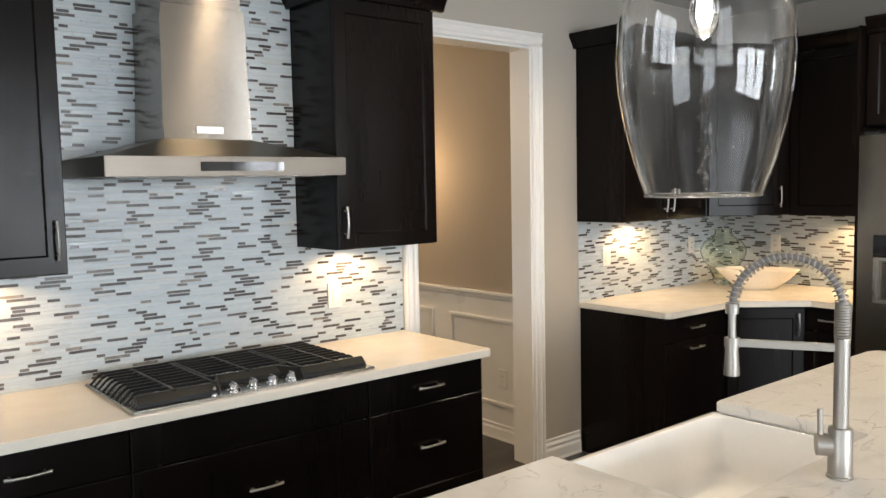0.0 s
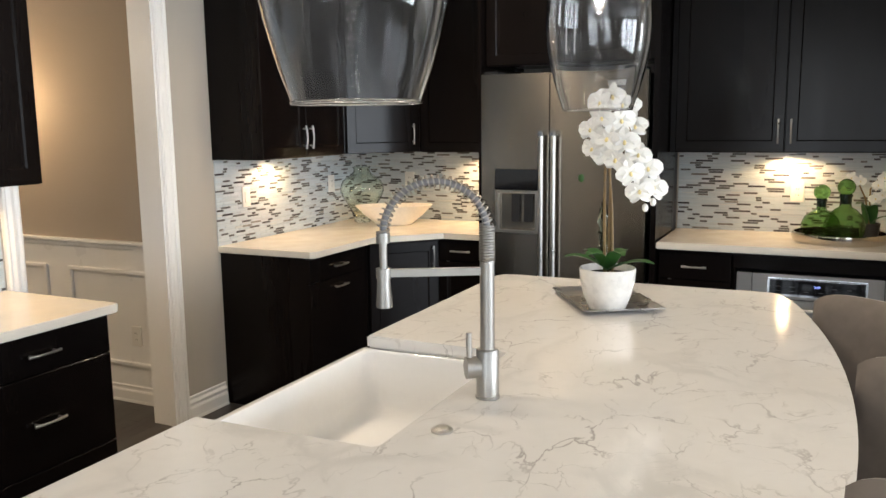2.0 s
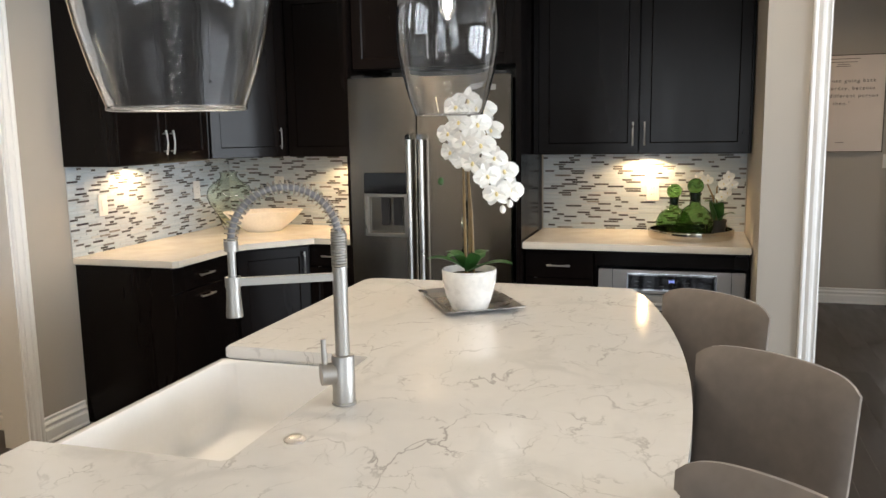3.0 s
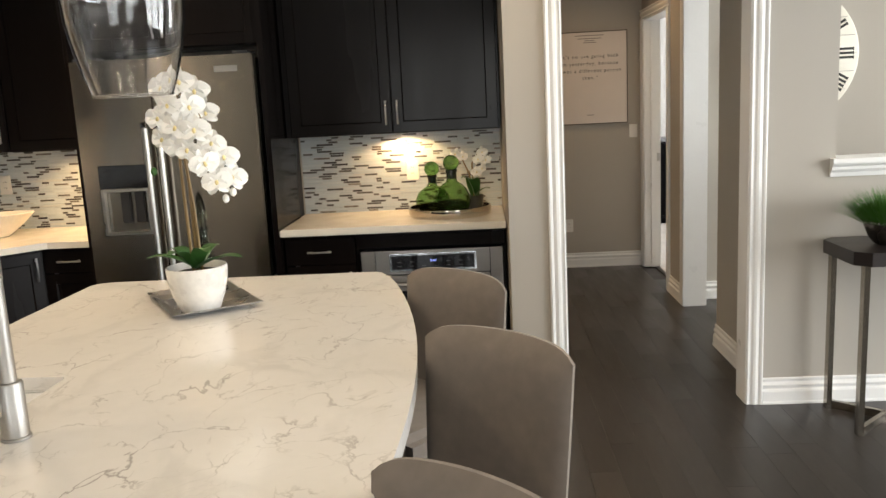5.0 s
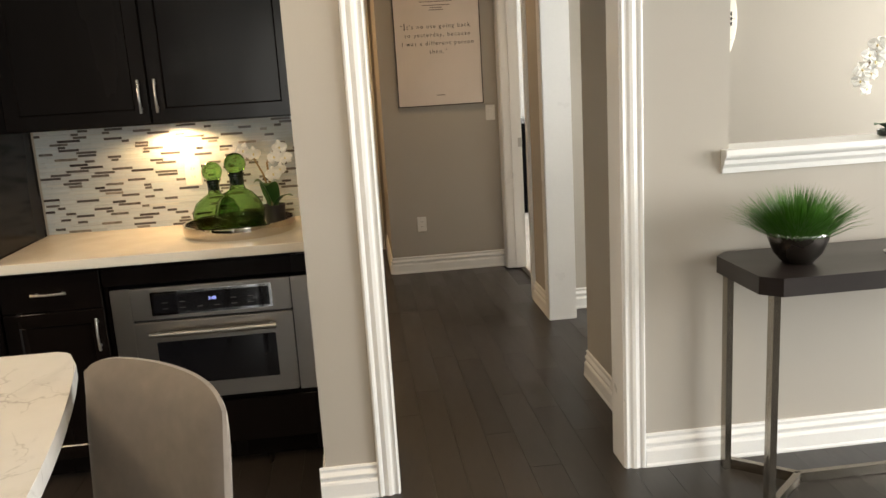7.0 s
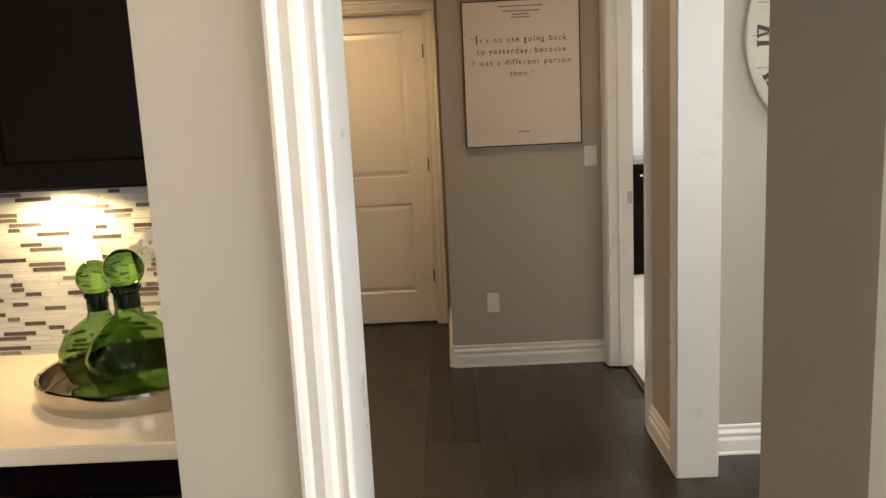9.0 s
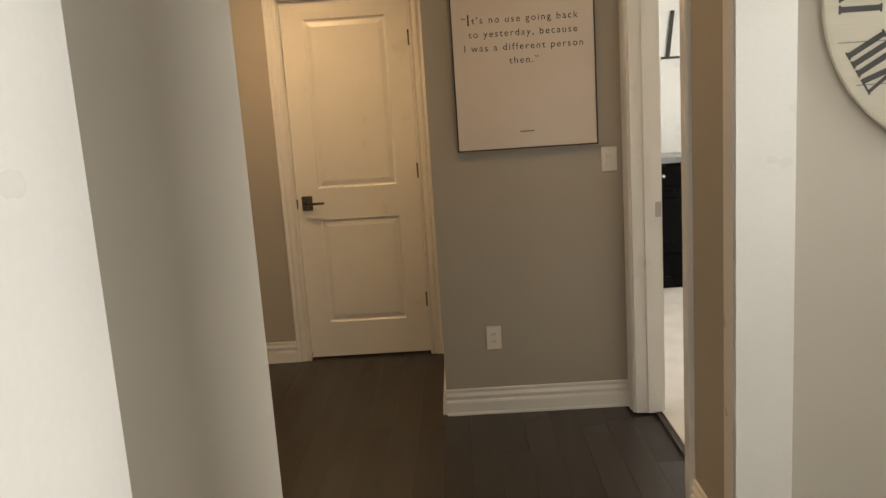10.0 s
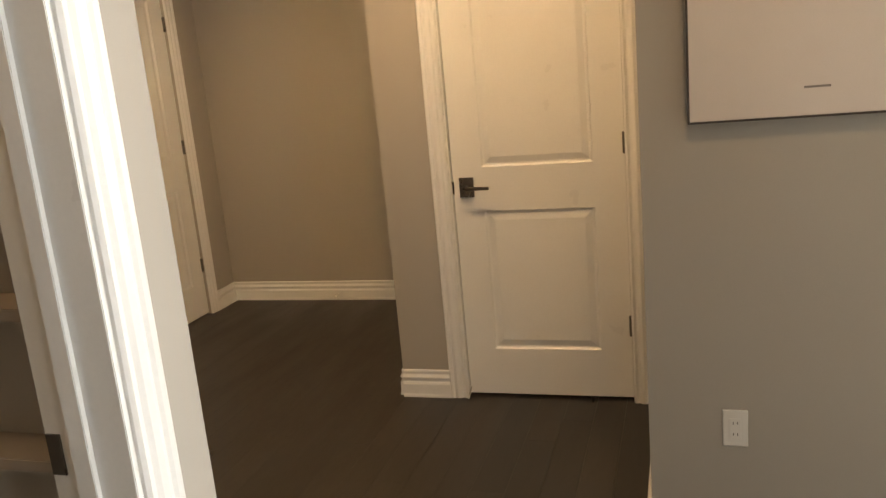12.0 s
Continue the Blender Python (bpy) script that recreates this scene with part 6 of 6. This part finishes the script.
# orchid on the pass-through sill
SO = Vector((5.655, -0.90, 1.2045))
po = thing("sill_orchid", SO, "white orchid in a low dark pot on the pass-through sill", "orchid")
part("pot", lathe(bmesh.new(), [(0, 0), (0.040, 0), (0.046, 0.005), (0.048, 0.024), (0.045, 0.024), (0.042, 0.018), (0, 0.018)], SO, 24), NECK_GREEN, po, "low dark green pot", True)
rng = random.Random(14)
fl = [(SO + Vector((dx, dy, dz)), (rng.uniform(-0.5, 0.4), -1, rng.uniform(-0.3, 0.3))) for dx, dy, dz in ((-0.09, -0.03, 0.335), (-0.12, -0.03, 0.30), (-0.06, -0.03, 0.34), (-0.055, -0.04, 0.305), (-0.14, -0.02, 0.25), (-0.11, -0.03, 0.235), (-0.15, -0.03, 0.21), (-0.125, -0.03, 0.18), (-0.09, -0.02, 0.275), (0.0, -0.01, 0.30), (0.05, -0.02, 0.27), (0.03, -0.02, 0.22), (0.09, -0.02, 0.24))]
orchid(po, SO + Z * 0.018, fl, [[SO + Z * 0.03, SO + Vector((-0.005, 0, 0.17)), SO + Vector((-0.02, -0.01, 0.29)), SO + Vector((-0.07, -0.02, 0.34)), SO + Vector((-0.13, -0.02, 0.24))],
                               [SO + Vector((0.01, 0, 0.03)), SO + Vector((0.03, 0, 0.16)), SO + Vector((0.05, -0.01, 0.25)), SO + Vector((0.09, -0.02, 0.25))]], [((-0.9, -0.4, 0), 0.10, 0.045, 0.03), ((0.9, -0.4, 0), 0.12, 0.045, 0.03), ((0.1, -1, 0), 0.08, 0.05, 0.02), ((-0.5, -0.9, 0), 0.09, 0.05, 0.025), ((0.6, -0.8, 0), 0.09, 0.05, 0.02)], 0.030, 15)

# ---- carpeted room: dresser and letters on the wall ----
dr = thing("dresser", (6.2, 5.05, 0.006), "black lacquered sideboard with a grey top on the carpet", "sideboard")
DRESSER_BLACK = material("black_lacquer", (0.003, 0.003, 0.0035), 0.26, vary=0.2, spec=0.06)
DX0, DX1, DY0, DY1 = 5.30, 7.1, 4.84, 5.30
part("carcass", boxes((DX0, DX1, DY0, DY1, 0.10, 0.975), bevel=0.006), DRESSER_BLACK, dr)
part("base", boxes((DX0 - 0.015, DX1 + 0.015, DY0 - 0.015, DY1, 0.007, 0.10), bevel=0.006), DRESSER_BLACK, dr)
part("top", boxes((DX0 - 0.03, DX1 + 0.03, DY0 - 0.03, DY1 + 0.01, 0.976, 1.018), bevel=0.006), material("grey_dresser_top", (0.20, 0.20, 0.21), 0.3), dr, "grey top")
part("moulding", boxes((DX0, DX1, DY0 - 0.016, DY0 - 0.0005, 0.775, 0.795), (DX0, DX1, DY0 - 0.016, DY0 - 0.0005, 0.255, 0.275), bevel=0.003), DRESSER_BLACK, dr)
# scalloped apron under the doors
bm = bmesh.new()
wave = [(DX0, 0.255), (DX1, 0.255)] + [(DX1 - (DX1 - DX0) * k / 36, 0.165 + 0.032 * abs(math.sin(k * math.pi / 6))) for k in range(37)]
extrude(bm, wave, (0, DY0 - 0.012, 0), X, Z, Y * 0.0115)
part("apron", bm, DRESSER_BLACK, dr)
for c in range(4):
    a = DX0 + 0.02 + c * 0.442
    d = part("drawer", front(bmesh.new(), (a, DY0, 0.805), X, Z, -Y, 0.432, 0.155, flat=True), DRESSER_BLACK, dr)
    knob_bm = lathe(bmesh.new(), [(0.006, 0), (0.006, 0.008), (0.013, 0.014), (0.013, 0.019), (0, 0.024)], (0, 0, 0), 12)
    bmesh.ops.transform(knob_bm, verts=knob_bm.verts, matrix=Matrix.Translation((a + 0.216, DY0 - 0.020, 0.88)) @ Matrix.Rotation(radians(90), 4, "X"))
    part("knob", knob_bm, CHROME, d, "small bright knob", True)
    part("door", front(bmesh.new(), (a, DY0, 0.285), X, Z, -Y, 0.432, 0.48, rail=0.05), DRESSER_BLACK, dr)
LT = thing("wall_letters", (6.3, 6.1, 1.80), "large black serif letters on the pale wall", "wall letters")
for strokes in ([[(6.20, 1.80), (6.275, 1.80), (6.085, 2.20), (6.03, 2.20)], [(6.13, 1.785), (6.33, 1.785), (6.33, 1.805), (6.13, 1.805)], [(5.86, 1.785), (6.02, 1.785), (6.02, 1.805), (5.86, 1.805)], [(5.90, 1.80), (5.93, 1.80), (5.98, 2.20), (5.95, 2.20)]],
                [[(6.42, 1.80), (6.49, 1.80), (6.49, 2.20), (6.42, 2.20)], [(6.375, 1.785), (6.66, 1.785), (6.66, 1.805), (6.375, 1.805)], [(6.64, 1.80), (6.66, 1.80), (6.68, 1.90), (6.665, 1.90)], [(6.375, 2.185), (6.66, 2.185), (6.66, 2.205), (6.375, 2.205)]]):
    bm = bmesh.new()
    for k, outline in enumerate(strokes):
        extrude(bm, outline, (0, 6.099, 0), X, Z, -Y * (0.018 + 0.001 * k))
    part("letter", bm, INK, LT)
# small stops by the doors
for foot, tip in (((3.012, 3.548, 0.052), (3.000, 3.515, 0.006)), ((1.672, 5.096, 0.045), (1.672, 5.035, 0.040))):
    stop = thing("door_stop", foot, "small white-tipped door stop beside the baseboard", "door stop", "door stops")
    p, q = Vector(foot), Vector(tip)
    part("rod", tube(bmesh.new(), [p, p.lerp(q, 0.75)], 0.0035, 8), NICKEL, stop, smooth=True)
    part("tip", tube(bmesh.new(), [p.lerp(q, 0.72), q], 0.006, 10), PLATE, stop, "white rubber tip", True)


# ---- oven digits ----
c = words("digits", "2:48", (3.045, OY - 0.0126, 0.722), 0.018, DIGITS, oven)
c.data.extrude = 0.0002
for k in range(6):
    for r in range(2):
        if k in (2, 3) and r == 1:
            continue
        part("key_mark", boxes((2.852 + 0.066 * k, 2.874 + 0.066 * k, OY - 0.0129, OY - 0.0124, 0.698 + 0.024 * r, 0.7005 + 0.024 * r)), KEY_INK, oven)


# ---- mosaic backsplash ----
ROW, GAP = 0.0135, 0.0016


def strips(at, u, n, w, h, seed):
    """Rows of mosaic strips of uneven lengths: each as (u0, u1, z0, z1, thickness, dark)."""
    rng = random.Random(seed)
    out, z = [], 0.0
    while z + ROW <= h + 1e-6:
        x = -rng.uniform(0, 0.25)
        while x < w:
            run = [(rng.choice((0.07, 0.10, 0.13)), 0) for _ in range(rng.choice((1, 2, 2, 3)))]
            run.append((rng.choice((0.034, 0.045, 0.06, 0.08, 0.09, 0.10)), 1))
            for ln, dark in run:
                a, b = max(0, x), min(w, x + ln - GAP)
                if b - a > 0.006:
                    t = rng.choice((0.0055, 0.006, 0.0068))
                    if dark or rng.random() < 0.5:
                        out.append((a, b, z + GAP / 2, z + ROW - GAP / 2, t, dark))
                    else:
                        m = z + ROW * rng.choice((0.36, 0.5, 0.64))
                        out.append((a, b, z + GAP / 2, m - GAP / 4, t, 0))
                        out.append((a, b, m + GAP / 4, z + ROW - GAP / 2, t - 0.0008, 0))
                x += ln
        z += ROW
    return out


def strip_verts(at, u, n, a, b, c, d, t, e=0.0009):
    base = [at + u * p + Z * q for p, q in ((a, c), (b, c), (b, d), (a, d))]
    top = [at + u * p + Z * q + n * t for p, q in ((a + e, c + e), (b - e, c + e), (b - e, d - e), (a + e, d - e))]
    return base + top


STRIP_FACES = [(4, 5, 6, 7), (0, 1, 5, 4), (1, 2, 6, 5), (2, 3, 7, 6), (3, 0, 4, 7)]


MADE = {}


def strip_object(back, at, u, n, a, b, c, d, t, dark):
    """One strip as a piece of its own, on mesh data shared by alike strips."""
    key = (round(b - a, 3), round(d - c, 4), t, dark, tuple(u), tuple(n))
    if key not in MADE:
        me = bpy.data.meshes.new("mosaic_strip")
        me.from_pydata(strip_verts(Vector((0, 0, 0)), u, n, 0, key[0], 0, key[1], t), [], STRIP_FACES)
        me.materials.append(TILE_PIECE[dark])
        MADE[key] = me
    ob = new("mosaic_strip", MADE[key])
    ob.parent = back
    ob.location = at + u * a + Z * c + n * 0.0005 - ORIGIN[back.name]


def splash(name, regions, label, low, high):
    """Grout backing; the strips in the stretch from low to high are single pieces, the rest one mesh."""
    bm = bmesh.new()
    vs, fs, shade, single = [], [], [], []
    for k, (at, u, n, w, h) in enumerate(regions):
        at, u, n = Vector(at), Vector(u), Vector(n)
        extrude(bm, [(0, 0), (w, 0), (w, h), (0, h)], at + n * 0.0005, u, Z, n * 0.004)
        for a, b, c, d, t, dark in strips(at, u, n, w, h, len(name) * 31 + k):
            if low < at.dot(u) + a < high and at.z + c < 1.45 and len(single) < 300:
                single.append((at, u, n, a, b, c, d, t, dark))
                continue
            i = len(vs)
            vs += strip_verts(at + n * 0.0005, u, n, a, b, c, d, t)
            fs += [tuple(i + j for j in f) for f in STRIP_FACES]
            shade += [dark] * 5
    back = solid(name, bm, GROUT, label, "backsplash", kind="structure")
    for row in single:
        strip_object(back, *row)
    if fs:
        me = bpy.data.meshes.new("mosaic_strips")
        me.from_pydata([v - ORIGIN[back.name] for v in vs], [], fs)
        for mat in TILE_STUFF:
            me.materials.append(mat)
        me.polygons.foreach_set("material_index", shade)
        ob = new("mosaic_strips", me)
        ob.parent = back
        tagged(ob, "pale, grey and dark brown mosaic strips", kind="stuff")
    return back


splash("backsplash_cooktop", [((0, -5.9, CT), Y, X, 0.84, 0.44), ((0, -5.06, CT), Y, X, 2.18, 0.448), ((0, -4.505, 1.362), Y, X, 1.046, CEIL - 1.362 - 0.12)], "grey, white and brown mosaic backsplash behind the cooktop", -3.7, -2.7)
splash("backsplash_corner", [((0, -1.574, CT), Y, X, 1.568, 0.478)], "grey, white and brown mosaic backsplash in the corner", -1.6, -0.6)
splash("backsplash_north", [((0.006, 0, CT), X, -Y, 1.20, 0.478)], "grey, white and brown mosaic backsplash beside the refrigerator", 0.35, 1.25)
splash("backsplash_niche", [((2.245, 0, NCT), X, -Y, 1.195, 0.470)], "grey, white and brown mosaic backsplash in the niche", 2.60, 3.05)

# ---- hardwood planks ----
PW = 0.128
rng = random.Random(3)
floor_ob = bpy.data.objects["floor"]
near, far = [], []
x = -4.6
while x < 9.1:
    y = -9.1 - rng.uniform(0, 1.2)
    while y < 6.1:
        ln = rng.choice((0.75, 0.95, 1.15, 1.4, 1.65))
        a, b = max(y, -9.1), min(y + ln, 6.1)
        if b - a > 0.05 and not (x > 4.74 and a > 1.32):
            (near if 3.1 < x < 5.2 and -3.6 < a < 3.0 else far).append((x, a, b))
        y += ln
    x += PW
PLANK_FACES = [(4, 5, 6, 7), (0, 1, 5, 4), (1, 2, 6, 5), (2, 3, 7, 6), (3, 0, 4, 7)]


def plank_verts(w, l, e=0.0003):
    return [Vector(p) for p in ((0, 0, 0), (w, 0, 0), (w, l, 0), (0, l, 0), (e, e, 0.0115), (w - e, e, 0.0115), (w - e, l - e, 0.0115), (e, l - e, 0.0115))]


made = {}
off = ORIGIN[floor_ob.name]
for px, a, b in near[:300]:
    key = round(b - a, 2)
    if key not in made:
        me = bpy.data.meshes.new("plank")
        me.from_pydata(plank_verts(PW - 0.0003, key - 0.0003), [], PLANK_FACES)
        me.materials.append(FLOOR_WOOD)
        made[key] = me
    ob = new("plank", made[key])
    ob.parent = floor_ob
    ob.location = Vector((px, a, -0.0118)) - off
vs, fs = [], []
for px, a, b in far + near[300:]:
    i = len(vs)
    vs += [v + Vector((px, a, -0.0118)) - off for v in plank_verts(PW - 0.0003, b - a - 0.0003)]
    fs += [tuple(i + j for j in f) for f in PLANK_FACES]
me = bpy.data.meshes.new("planks")
me.from_pydata(vs, [], fs)
me.materials.append(FLOOR_WOOD)
ob = new("planks", me)
ob.parent = floor_ob
tagged(ob, "dark hardwood planks", kind="stuff")
